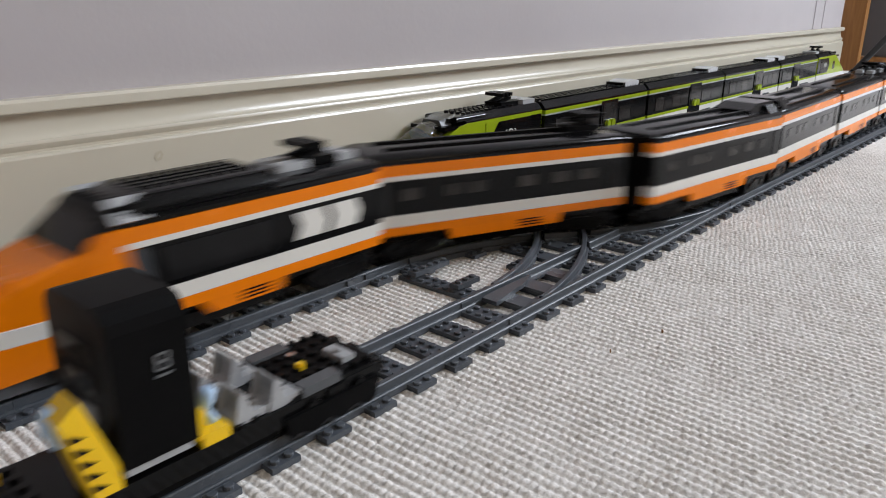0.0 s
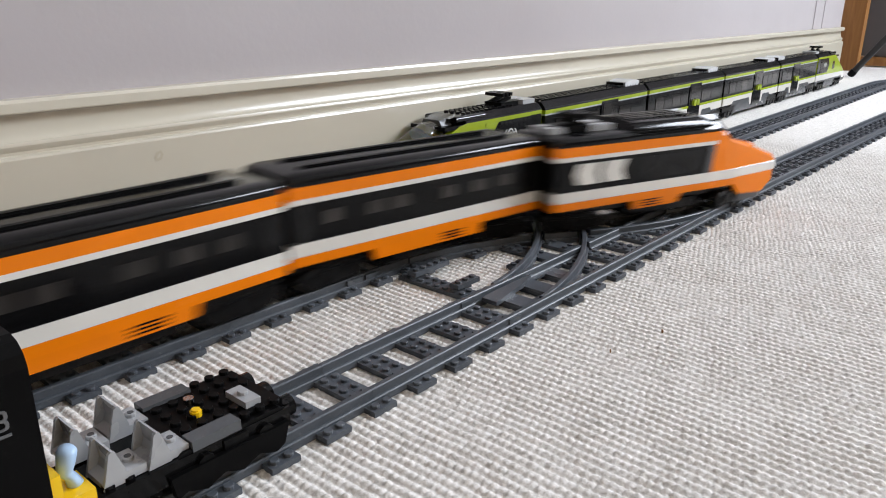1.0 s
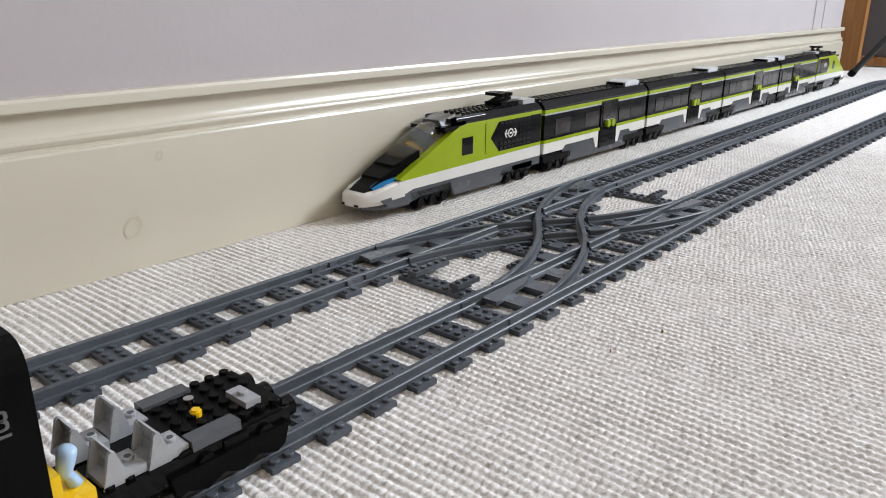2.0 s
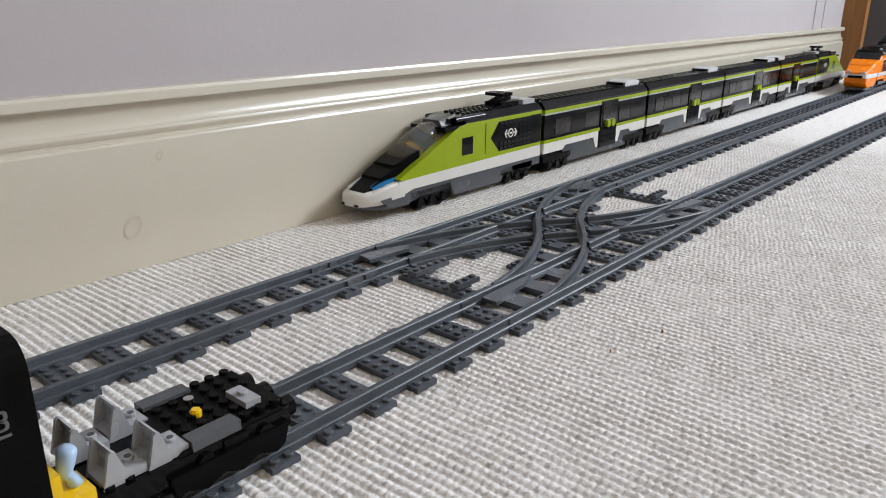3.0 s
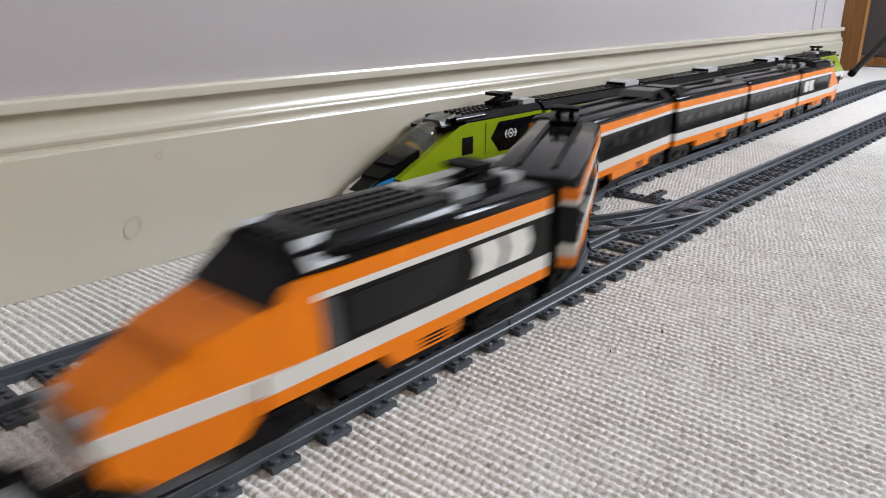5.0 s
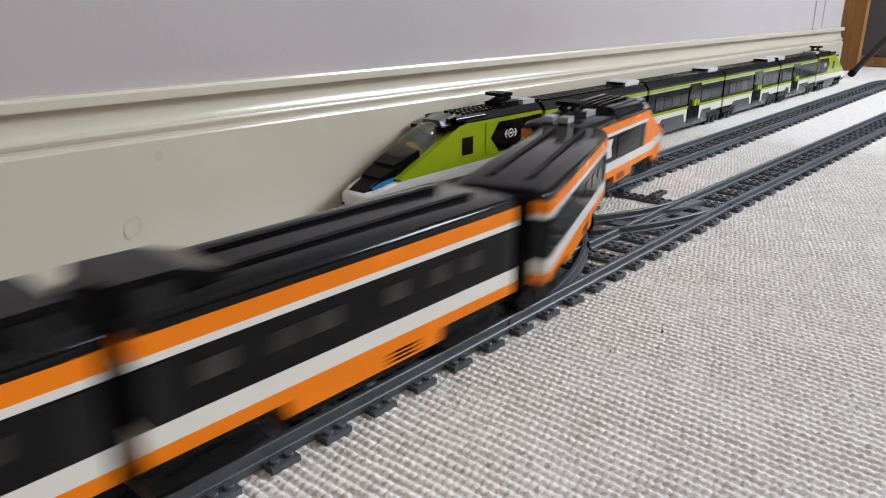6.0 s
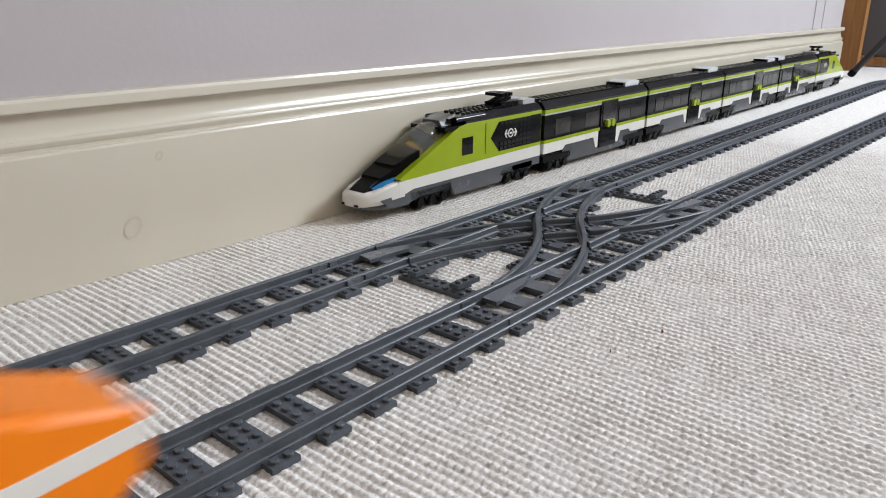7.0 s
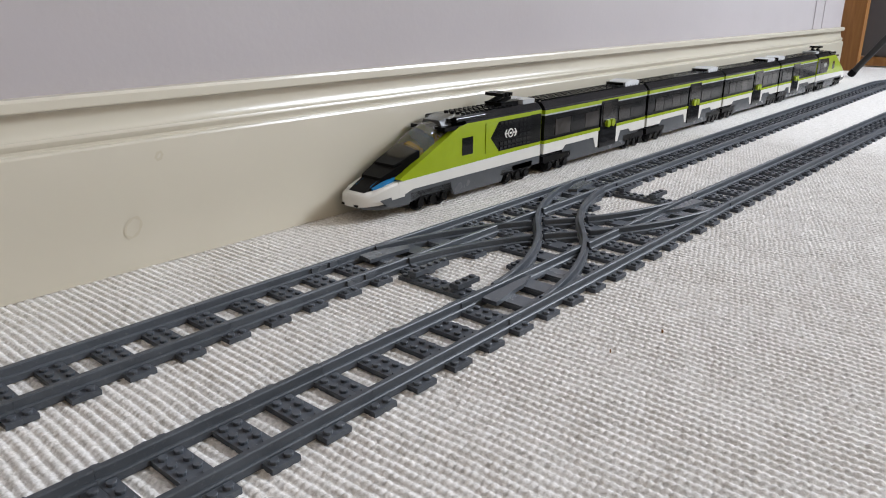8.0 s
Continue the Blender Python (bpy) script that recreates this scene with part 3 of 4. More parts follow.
def make_pantograph(parent, x, z):
    """Base, two bent arms and a contact bow of three bars."""
    base = box_part("pantograph", M_MATT, parent, (x - 0.016, x + 0.016, -0.012, 0.012, z - 0.002, z + 0.003), 0.0006)
    for y in (-0.006, 0.006):
        bm = bmesh.new()
        prism(bm, [(x + 0.012, z + 0.001), (x + 0.014, z + 0.004), (x - 0.004, z + 0.0085), (x - 0.008, z + 0.0080), (x - 0.008, z + 0.0050)], "y", y - 0.0020, y + 0.0020)
        prism(bm, [(x - 0.008, z + 0.0075), (x - 0.004, z + 0.0055), (x + 0.010, z + 0.0100), (x + 0.008, z + 0.0120)], "y", y - 0.0018, y + 0.0018)
        part("pantograph_arm", bm, M_MATT, base)
    for u in (-0.004, 0.003, 0.010):
        box_part("contact_bar", M_MATT, base, (x + u, x + u + 0.0045, -0.0125, 0.0125, z + 0.0095, z + 0.0132), 0.0006)


def locomotive():
    """Power car with a wedge nose; the nose points along +x."""
    c = thing("train_locomotive", "orange, white and black plastic toy express locomotive with a wedge nose", "toy train", "orange express train")
    r = -LL / 2 + 0.0055
    F = 0.0420
    K = 0.1050 / 0.0930
    def fx(x):
        return F + (x - 0.047) * K
    layer("chassis", M_BLACK, c, r + 0.004, 0.100, 0.024, 0.0262, Z_LOW)
    layer("lower_orange_band", M_ORANGE, c, r, fx(0.078), 0.0320, Z_LOW, Z_W0)
    layer("lower_white_band", M_WHITE, c, r, fx(0.078), 0.0322, Z_W0, Z_B0)
    layer("side_band", M_BLACK, c, r, F, 0.0318, Z_B0, Z_W1)
    layer("upper_white_band", M_WHITE, c, r, F + 0.004, 0.0321, Z_W1, Z_O1)
    layer("upper_orange_band", M_ORANGE, c, r, F + 0.012, 0.0320, Z_O1, Z_ROOF)
    for s in (-1, 1):
        bm = bmesh.new()
        prism(bm, [(F - 0.010, Z_B0 + 0.001), (F - 0.002, Z_B0 + 0.001), (F + 0.002, Z_W1 - 0.001), (F - 0.006, Z_W1 - 0.001)], "y", s * 0.0312, s * 0.0325)
        part("cab_door_edge", bm, M_DGREY, c)
        box_part("side_window", M_PANE_DARK, c, (-0.050, 0.026, *sorted((s * 0.0312, s * 0.0323)), Z_B0 + 0.003, Z_W1 - 0.003), 0.0003)
        # white chevron plates, notched on the nose side
        for x in (r + 0.024, r + 0.053):
            bm = bmesh.new()
            z0, z1, zm = 0.0545, 0.0725, 0.0635
            prism(bm, [(x - 0.004, zm), (x, z0), (x + 0.023, z0), (x + 0.019, zm), (x + 0.023, z1), (x, z1)], "y", s * 0.0312, s * 0.0327)
            part("chevron", bm, M_WHITE, c, "white chevron plate")
        # lower skirt with slots
        bm = bmesh.new()
        prism(bm, [(-0.055, Z_LOW), (-0.053, Z_SKIRT), (-0.002, Z_SKIRT), (0.004, Z_LOW)], "y", s * 0.0268, s * 0.0320)
        soften(bm, 0.0004)
        part("skirt", bm, M_ORANGE, c)
        grille(c, -0.034, 0.0268, s)
        # louvres on the roof's bevel
        for k in range(5):
            t = k / 4
            y, z = s * (0.0316 - 0.0085 * t), 0.0915 + 0.0092 * t
            bm = bmesh.new()
            box(bm, -0.056, 0.028, y - 0.0012, y + 0.0012, z - 0.0008, z + 0.0010)
            soften(bm, 0.0003)
            part("louvre", bm, M_MATT, c)
    # cab: cheeks and hood, lofted to the nose
    def ring(x, w, z0, z1, cut=0.0028):
        return [(x, w, z0), (x, w, z1 - cut), (x, w - cut, z1), (x, -w + cut, z1), (x, -w, z1 - cut), (x, -w, z0)]
    bm = bmesh.new()
    loft(bm, [ring(F, 0.0317, Z_B0, 0.0870), ring(fx(0.062), 0.0315, Z_B0, 0.0862), ring(fx(0.070), 0.0305, Z_B0, 0.0790), ring(fx(0.100), 0.0275, Z_B0, 0.0700), ring(fx(0.104), 0.0268, Z_B0, 0.0672), ring(fx(0.134), 0.0232, Z_B0, 0.0560), ring(fx(0.1385), 0.0225, Z_B0, 0.0525)])
    soften(bm, 0.0006)
    part("nose", bm, M_ORANGE, c)
    bm = bmesh.new()
    loft(bm, [[(fx(x), y, z) for y, z in ((w, z0), (w, z0 + 0.0022), (-w, z0 + 0.0022), (-w, z0))] for x, w, z0 in ((0.094, 0.0240, 0.0708), (0.104, 0.0232, 0.0676), (0.107, 0.0228, 0.0650))])
    part("hood_ridge", bm, M_ORANGE, c)
    bm = bmesh.new()
    loft(bm, [ring(fx(0.078), 0.0304, Z_W0, Z_B0, 0.0003), ring(fx(0.102), 0.0276, Z_W0, Z_B0, 0.0003), ring(fx(0.136), 0.0233, Z_W0, Z_B0, 0.0003), ring(fx(0.1400), 0.0224, Z_W0 + 0.001, Z_B0, 0.0003)])
    part("nose_white_band", bm, M_WHITE, c)
    bm = bmesh.new()
    loft(bm, [[(fx(0.078), w * 0.0302, z) for w, z in ((1, 0.033), (1, Z_W0), (-1, Z_W0), (-1, 0.033))],
              [(fx(0.088), w * 0.0292, z) for w, z in ((1, 0.022), (1, Z_W0), (-1, Z_W0), (-1, 0.022))],
              [(fx(0.122), w * 0.0248, z) for w, z in ((1, 0.019), (1, Z_W0), (-1, Z_W0), (-1, 0.019))],
              [(fx(0.137), w * 0.0226, z) for w, z in ((1, 0.030), (1, Z_W0), (-1, Z_W0), (-1, 0.030))]])
    part("bumper", bm, M_ORANGE, c)
    bm = bmesh.new()
    loft(bm, [[(fx(x), w * k, z) for w, z in ((1, z0), (1, z1), (-1, z1), (-1, z0))] for x, k, z0, z1 in ((0.090, 0.026, 0.0135, 0.0215), (0.122, 0.0225, 0.0125, 0.0190), (0.130, 0.018, 0.0140, 0.0180))])
    part("snow_plough", bm, M_DGREY, c)
    for s in (-1, 1):
        box_part("headlight", M_GREY, c, (fx(0.1350), fx(0.1392), s * 0.0150 - 0.0035, s * 0.0150 + 0.0035, 0.0500, 0.0552), 0.0005, "grey square headlight")
    box_part("front_grille", M_MATT, c, (fx(0.1385), fx(0.1408), -0.0150, 0.0150, 0.0405, 0.0462), 0.0004, "dark grey front grille")
    # windscreen: a smoked wedge under the black brow
    bm = bmesh.new()
    loft(bm, [[(F - 0.004, w * 0.0292, z) for w, z in ((1, 0.0862), (0.92, 0.0960), (-0.92, 0.0960), (-1, 0.0862))],
              [(fx(x), w * 0.0292, z) for w, x, z in ((1, 0.074, 0.0780), (0.86, 0.0560, 0.0955), (-0.86, 0.0560, 0.0955), (-1, 0.074, 0.0780))]])
    part("windscreen", bm, M_PANE_DARK, c, "smoked black windscreen")
    bm = bmesh.new()
    loft(bm, [[(x, w * k, z) for w, z in ((1, z0), (1, z1), (-1, z1), (-1, z0))] for x, k, z0, z1 in ((F - 0.010, 0.0280, 0.0890, 0.0995), (F + 0.006, 0.0266, 0.0905, 0.0978), (F + 0.013, 0.0252, 0.0910, 0.0945))])
    soften(bm, 0.0008)
    for y in (-0.016, -0.008, 0.0, 0.008, 0.016):
        stud(bm, F, y, 0.0984)
    part("brow", bm, M_MATT, c, "black studded brow over the windscreen")
    bm = bmesh.new()
    loft(bm, [roof_ring(r, 0.0302, 0.0935), roof_ring(r + 0.006, 0.0316, 0.0955), roof_ring(-0.058, 0.0316, 0.0955), roof_ring(-0.054, 0.0306, 0.1022), roof_ring(0.030, 0.0306, 0.1022), roof_ring(0.050, 0.0290, 0.0965)])
    shade_smooth(part("roof", bm, M_BLACK, c, "black rounded roof"), 0.35)
    bm = bmesh.new()
    for i in range(10):
        for j in range(4):
            stud(bm, -0.048 + 0.008 * i, -0.012 + 0.008 * j, 0.1022)
    part("roof_studs", bm, M_BLACK, c)
    for s in (-1, 1):
        bm = bmesh.new()
        prism(bm, [(s * 0.0200, 0.1000), (s * 0.0300, 0.0895), (s * 0.0314, 0.0905), (s * 0.0215, 0.1024)], "x", 0.030, 0.048)
        part("brow_panel", bm, M_GREY, c, "grey sloping corner panel")
    for x, y, w in ((-0.082, -0.008, 0.012), (-0.082, 0.010, 0.012), (-0.130, -0.007, 0.008), (-0.130, 0.008, 0.008)):
        box_part("roof_vent", M_GREY, c, (x - w, x + w, y - 0.005, y + 0.005, 0.0950, 0.1005), 0.0008, "light grey roof vent")
    make_pantograph(c, -0.107, 0.0980)
    for x in (-(LL / 2 - INSET), 0.076):
        bogie(c, x)
    layer("underframe", M_BLACK, c, -0.058, 0.030, 0.0262, 0.0175, 0.0262)
    box_part("gangway", M_MATT, c, (r - 0.003, r, -0.020, 0.020, 0.030, 0.0915), 0.0004)
    return c


def express():
    front = locomotive()
    return [front, coach(0, True), coach(1), coach(-1), coach(0), copy_thing(front, pose(0, 0, 0))]


TRAIN_A = express()
TRAIN_B = [copy_thing(o, pose(0, 0, 0)) for o in TRAIN_A]

# ---- lime train parked by the wall ----
GY, GH, GZ = 0.2360, 0.0240, 0.0030


def small_bogie(parent, x):
    """Bogie with open side frames, springs and two axles."""
    bm = bmesh.new()
    box(bm, x - 0.026, x + 0.026, -0.012, 0.012, 0.0090, 0.0180)
    for s in (-1, 1):
        y0, y1 = s * 0.0195, s * 0.0238
        prism(bm, [(x - 0.031, 0.0185), (x - 0.031, 0.0110), (x - 0.025, 0.0092), (x + 0.025, 0.0092), (x + 0.031, 0.0110), (x + 0.031, 0.0185)], "y", y0, y1)
        for u in (-0.018, 0.0, 0.018):
            prism(bm, [(x + u - 0.0062, 0.0100), (x + u - 0.0045, 0.0010), (x + u + 0.0045, 0.0010), (x + u + 0.0062, 0.0100)], "y", y0, y1)
            cyl(bm, (x + u, 0.0065), 0.0046, y1, s * 0.0254, "y", 10)
        for u in (-0.009, 0.009):
            prism(bm, [(x + u - 0.003, 0.0110), (x + u, 0.0060), (x + u + 0.003, 0.0110)], "y", y0, s * 0.0246)
    b = part("bogie", bm, M_WHEEL, parent)
    for u in (-0.016, 0.016):
        for s in (-1, 1):
            bm = bmesh.new()
            cyl(bm, (x + u, 0.0078), 0.0108, s * 0.0150, s * 0.0194, "y", 18)
            part("wheel", bm, M_WHEEL, b)


def lime_coach(x, length, turned=False):
    c = thing("commuter_coach", "lime, white and black toy coach on the carpet", "toy train", "lime commuter train", pose(x, GY, GZ, 0, 0, 180 if turned else 0))
    h = length / 2 - 0.003
    D = 0.024
    layer("roof_base", M_BLACK, c, -h, h, GH - 0.0002, 0.0750, 0.0765)
    layer("upper_lime_band", M_LIME, c, -h, h, GH + 0.0002, 0.0704, 0.0750)
    layer("upper_grey_strip", M_GREY, c, -h, h, GH, 0.0686, 0.0704, 0)
    layer("window_band", M_BLACK, c, -h, h, GH - 0.0004, 0.0385, 0.0686)
    layer("lower_lime_band", M_LIME, c, -h, h, GH + 0.0002, 0.0345, 0.0385)
    layer("floor_frame", M_BLACK, c, -h, h, 0.0195, 0.0150, 0.0345)
    bm = bmesh.new()
    prism(bm, [(-GH + 0.0003, 0.0765), (-GH + 0.0003, 0.0775), (-GH + 0.0075, 0.0850), (GH - 0.0075, 0.0850), (GH - 0.0003, 0.0775), (GH - 0.0003, 0.0765)], "x", -h, h)
    soften(bm, 0.0005)
    nx = int((2 * h - 0.012) / 0.008)
    for i in range(nx):
        for j in range(4):
            stud(bm, -(nx - 1) * 0.004 + 0.008 * i, -0.012 + 0.008 * j, 0.0850, n=8)
    part("roof", bm, M_ROOF, c, "charcoal studded roof")
    bm = bmesh.new()
    e = h - 0.030
    loft(bm, [[(a, w * k, z) for w, z in ((1, 0.0845), (1, t), (-1, t), (-1, 0.0845))] for a, k, t in ((e - 0.026, 0.012, 0.0870), (e - 0.018, 0.014, 0.0905), (e - 0.006, 0.014, 0.0928), (e + 0.010, 0.014, 0.0928), (e + 0.020, 0.014, 0.0908), (e + 0.026, 0.012, 0.0875))])
    part("air_vent", bm, M_VENT, c, "light grey roof unit")
    for k in (-1, 1):
        box_part("vent_end", M_BLACK, c, (e + k * 0.021 - 0.005, e + k * 0.021 + 0.005, -0.0135, 0.0135, 0.0850, 0.0905), 0.0008)
    for s in (-1, 1):
        y0, y1 = sorted((s * (GH - 0.0045), s * (GH + 0.0001)))
        bm = bmesh.new()
        for a, b in ((-h, D - 0.026), (D + 0.024, h)):
            m = 1 if a < 0 else -1
            lo, hi = (a, b) if m > 0 else (b, a)
            prism(bm, [(lo, 0.0220), (lo, 0.0345), (hi, 0.0345), (hi, 0.0130), (hi - m * 0.006, 0.0130), (hi - m * 0.012, 0.0270), (lo + m * 0.050, 0.0270), (lo + m * 0.044, 0.0220)], "y", y0, y1)
        part("white_panel", bm, M_WHITE, c)
        bm = bmesh.new()
        prism(bm, [(-h + 0.050, 0.0045), (h - 0.045, 0.0045), (h - 0.034, 0.0150), (h - 0.012, 0.0220), (h - 0.040, 0.0270), (D + 0.036, 0.0270), (D + 0.024, 0.0115), (D - 0.024, 0.0115), (D - 0.036, 0.0270), (-h + 0.054, 0.0270), (-h + 0.044, 0.0215)], "y", s * (GH - 0.0050), s * (GH - 0.0006))
        part("skirt", bm, M_DGREY, c, "dark grey skirt")
        d = box_part("door", M_PANE_DARK, c, (D - 0.0225, D + 0.0225, *sorted((s * (GH - 0.002), s * (GH + 0.0008))), 0.0110, 0.0730), 0.0005, "tall black door")
        box_part("door_window", M_PANE, d, (D - 0.018, D + 0.018, *sorted((s * (GH + 0.0004), s * (GH + 0.0012))), 0.0440, 0.0690), 0.0004)
        bm = bmesh.new()
        for a in (D - 0.006, D + 0.006):
            cyl(bm, (a, 0.0425), 0.0052, s * GH, s * (GH + 0.0050), "y", 12)
        part("door_knob", bm, M_LIME, d, "round lime door knobs")
        for a, b in ((-h + 0.024, D - 0.027), (D + 0.028, h - 0.014)):
            n = max(2, round((b - a) / 0.032))
            w = (b - a) / n
            for k in range(n):
                box_part("window_pane", M_PANE if (k + s) % 2 else M_PANE_DARK, c, (a + w * k + 0.0006, a + w * (k + 1) - 0.0006, *sorted((s * (GH - 0.001), s * (GH + 0.0003))), 0.0425, 0.0620), 0.0003)
    for e in (-1, 1):
        small_bogie(c, e * (h - 0.032))
        a, b = sorted((e * h, e * (h + 0.0028)))
        box_part("gangway", M_MATT, c, (a, b, -0.017, 0.017, 0.020, 0.078), 0)
    return c


def lime_loco(m, label, length=0.292):
    """Streamlined power car; the nose points along +x."""
    c = thing("commuter_locomotive", label, "toy train", "lime commuter train", m)
    r, n = -length / 2, length / 2
    A = n - 0.050
    layer("roof_base", M_BLACK, c, r + 0.003, r + 0.180, GH - 0.0003, 0.0725, 0.0765)
    # lime flanks with the raked front edge
    for s in (-1, 1):
        y0, y1 = sorted((s * (GH - 0.0075), s * GH))
        bm = bmesh.new()
        prism(bm, [(r + 0.003, 0.0355), (A, 0.0325), (A + 0.006, 0.0345), (n - 0.135, 0.0750), (n - 0.150, 0.0770), (r + 0.003, 0.0770)], "y", y0, y1)
        soften(bm, 0.0006)
        part("flank", bm, M_LIME, c)
        box_part("cab_window", M_PANE_DARK, c, (n - 0.158, n - 0.140, *sorted((s * (GH - 0.001), s * (GH + 0.0004))), 0.0440, 0.0625), 0.0004)
        bm = bmesh.new()
        prism(bm, [(r + 0.004, 0.0395), (n - 0.204, 0.0395), (n - 0.189, 0.0560), (n - 0.204, 0.0725), (r + 0.004, 0.0725)], "y", s * (GH - 0.001), s * (GH + 0.0005))
        part("arrow_panel", bm, M_BLACK, c, "black arrow-shaped panel with a white emblem")
        me = None
        for i in range(8):
            for j in range(6):
                x, z = r + 0.031 + 0.0075 * i, 0.0425 + 0.0056 * j
                if me is None:
                    bm = bmesh.new()
                    box(bm, -0.0031, 0.0031, -0.0006, 0.0008, -0.0016, 0.0016)
                    me = mesh_of("grille_tile", bm, M_ROOF)
                if i > 2 and j in (2, 3, 4):
                    continue
                shared("grille_tile", me, c, pose(x, s * (GH + 0.0006), z))
        bm = bmesh.new()
        prism(bm, [(n - 0.1800, 0.0405), (n - 0.1800, 0.0735), (n - 0.2035, 0.0735), (n - 0.1885, 0.0560), (n - 0.2035, 0.0405)], "y", s * (GH - 0.001), s * (GH + 0.0007))
        soften(bm, 0.0003)
        part("lime_plate", bm, M_LIME, c)
        bm = bmesh.new()
        ex, ez, yy0, yy1 = n - 0.226, 0.0575, s * (GH + 0.0006), s * (GH + 0.0011)
        for k in range(16):
            a0, a1 = math.tau * k / 16, math.tau * (k + 1) / 16
            prism(bm, [(ex + q * math.cos(a), ez + q * math.sin(a)) for q, a in ((0.0052, a0), (0.0052, a1), (0.0038, a1), (0.0038, a0))], "y", yy0, yy1)
        prism(bm, [(ex - 0.002, ez - 0.001), (ex + 0.002, ez - 0.001), (ex + 0.002, ez + 0.001), (ex - 0.002, ez + 0.001)], "y", yy0, yy1)
        for m2 in (-1, 1):
            prism(bm, [(ex + m2 * 0.0058, ez - 0.0007), (ex + m2 * 0.0100, ez - 0.0007), (ex + m2 * 0.0100, ez + 0.0007), (ex + m2 * 0.0058, ez + 0.0007)], "y", yy0, yy1)
            prism(bm, [(ex + m2 * 0.0118, ez), (ex + m2 * 0.0085, ez + 0.0045), (ex + m2 * 0.0068, ez + 0.0045), (ex + m2 * 0.0098, ez), (ex + m2 * 0.0068, ez - 0.0045), (ex + m2 * 0.0085, ez - 0.0045)], "y", yy0, yy1)
        part("emblem", bm, M_WHITE, c, "white round emblem with two arrows")
        bm = bmesh.new()
        prism(bm, [(r + 0.003, 0.0222), (A - 0.014, 0.0222), (A + 0.006, 0.0168), (A + 0.006, 0.0322), (A, 0.0325), (r + 0.003, 0.0355)], "y", s * (GH - 0.0070), s * (GH + 0.0002))
        soften(bm, 0.0006)
        part("white_band", bm, M_WHITE, c)
        bm = bmesh.new()
        prism(bm, [(r + 0.003, 0.0125), (n - 0.075, 0.0125), (n - 0.055, 0.0085), (n - 0.030, 0.0100), (n - 0.020, 0.0180), (A - 0.014, 0.0222), (r + 0.003, 0.0222)], "y", s * (GH - 0.0060), s * (GH - 0.0002))
        prism(bm, [(r + 0.080, 0.0035), (n - 0.130, 0.0035), (n - 0.124, 0.0125), (r + 0.074, 0.0125)], "y", s * (GH - 0.0050), s * (GH - 0.0006))
        part("skirt", bm, M_DGREY, c, "dark grey skirt")
        box_part("rear_door", M_PANE_DARK, c, (r + 0.006, r + 0.026, *sorted((s * (GH - 0.001), s * (GH + 0.0004))), 0.0410, 0.0730), 0.0004)
    layer("core", M_BLACK, c, r + 0.003, n - 0.140, 0.0165, 0.0180, 0.0765, 0)
    layer("underframe", M_BLACK, c, r + 0.010, n - 0.060, 0.0165, 0.0100, 0.0180, 0)
    # white wrapped nose: elliptical in plan, rounded over the top and under
    def shell(z0, z1, x0, wide, tip, under):
        rings = []
        for k in range(11):
            a = math.pi / 2 * k / 10
            x = x0 + (tip - x0) * math.sin(a)
            w = max(0.0025, wide * math.cos(a) ** 0.60)
            sag = 1 - math.cos(a)
            lo, hi = (z0 + under * sag, z1 - 0.0050 * sag) if under == 0 else (z0 + under * sag, z1)
            ring = []
            for y, z in ((1.0, 0.30), (1.0, 0.65), (0.95, 0.85), (0.84, 1.0), (-0.84, 1.0), (-0.95, 0.85), (-1.0, 0.65), (-1.0, 0.30), (-0.93, 0.0), (0.93, 0.0)):
                ring.append((x, w * y, lo + (hi - lo) * z))
            rings.append(ring)
        return rings
    bm = bmesh.new()
    loft(bm, shell(0.0132, 0.0275, n - 0.046, 0.0240, n, 0))
    shade_smooth(part("nose", bm, M_WHITE, c, "rounded white nose"), 1.0)
    bm = bmesh.new()
    loft(bm, shell(0.0062, 0.0136, n - 0.060, 0.0234, n - 0.002, 0.0075))
    shade_smooth(part("nose_underside", bm, M_DGREY, c), 1.0)
    for s in (-1, 1):
        box_part("headlight", M_PANE_DARK, c, (n - 0.0060, n - 0.0003, s * 0.0085 - 0.0022, s * 0.0085 + 0.0022, 0.0136, 0.0156), 0.0004)
        bm = bmesh.new()
        loft(bm, [[(x, s * y, z) for y, z in ((0.0085, za), (0.0185, za - 0.002), (0.0180, za + 0.0045), (0.0095, za + 0.0085))] for x, za in ((n - 0.048, 0.0308), (n - 0.033, 0.0273), (n - 0.019, 0.0215))])
        part("blue_lamp", bm, M_DBLUE, c, "transparent blue lamp")
    # white cheeks beside the bonnet
    for s in (-1, 1):
        bm = bmesh.new()
        loft(bm, [[(x, s * y, z) for y, z in ((yi, z0), (yo, z0), (yo, z1 - 0.002), (yo - 0.002, z1), (yi, z1))] for x, yi, yo, z0, z1 in
                  ((A - 0.002, 0.0180, 0.0243, 0.0170, 0.0335), (A + 0.016, 0.0165, 0.0238, 0.0165, 0.0312), (n - 0.018, 0.0140, 0.0215, 0.0170, 0.0272), (n - 0.010, 0.0120, 0.0180, 0.0180, 0.0240))])
        shade_smooth(part("cheek", bm, M_WHITE, c), 0.7)
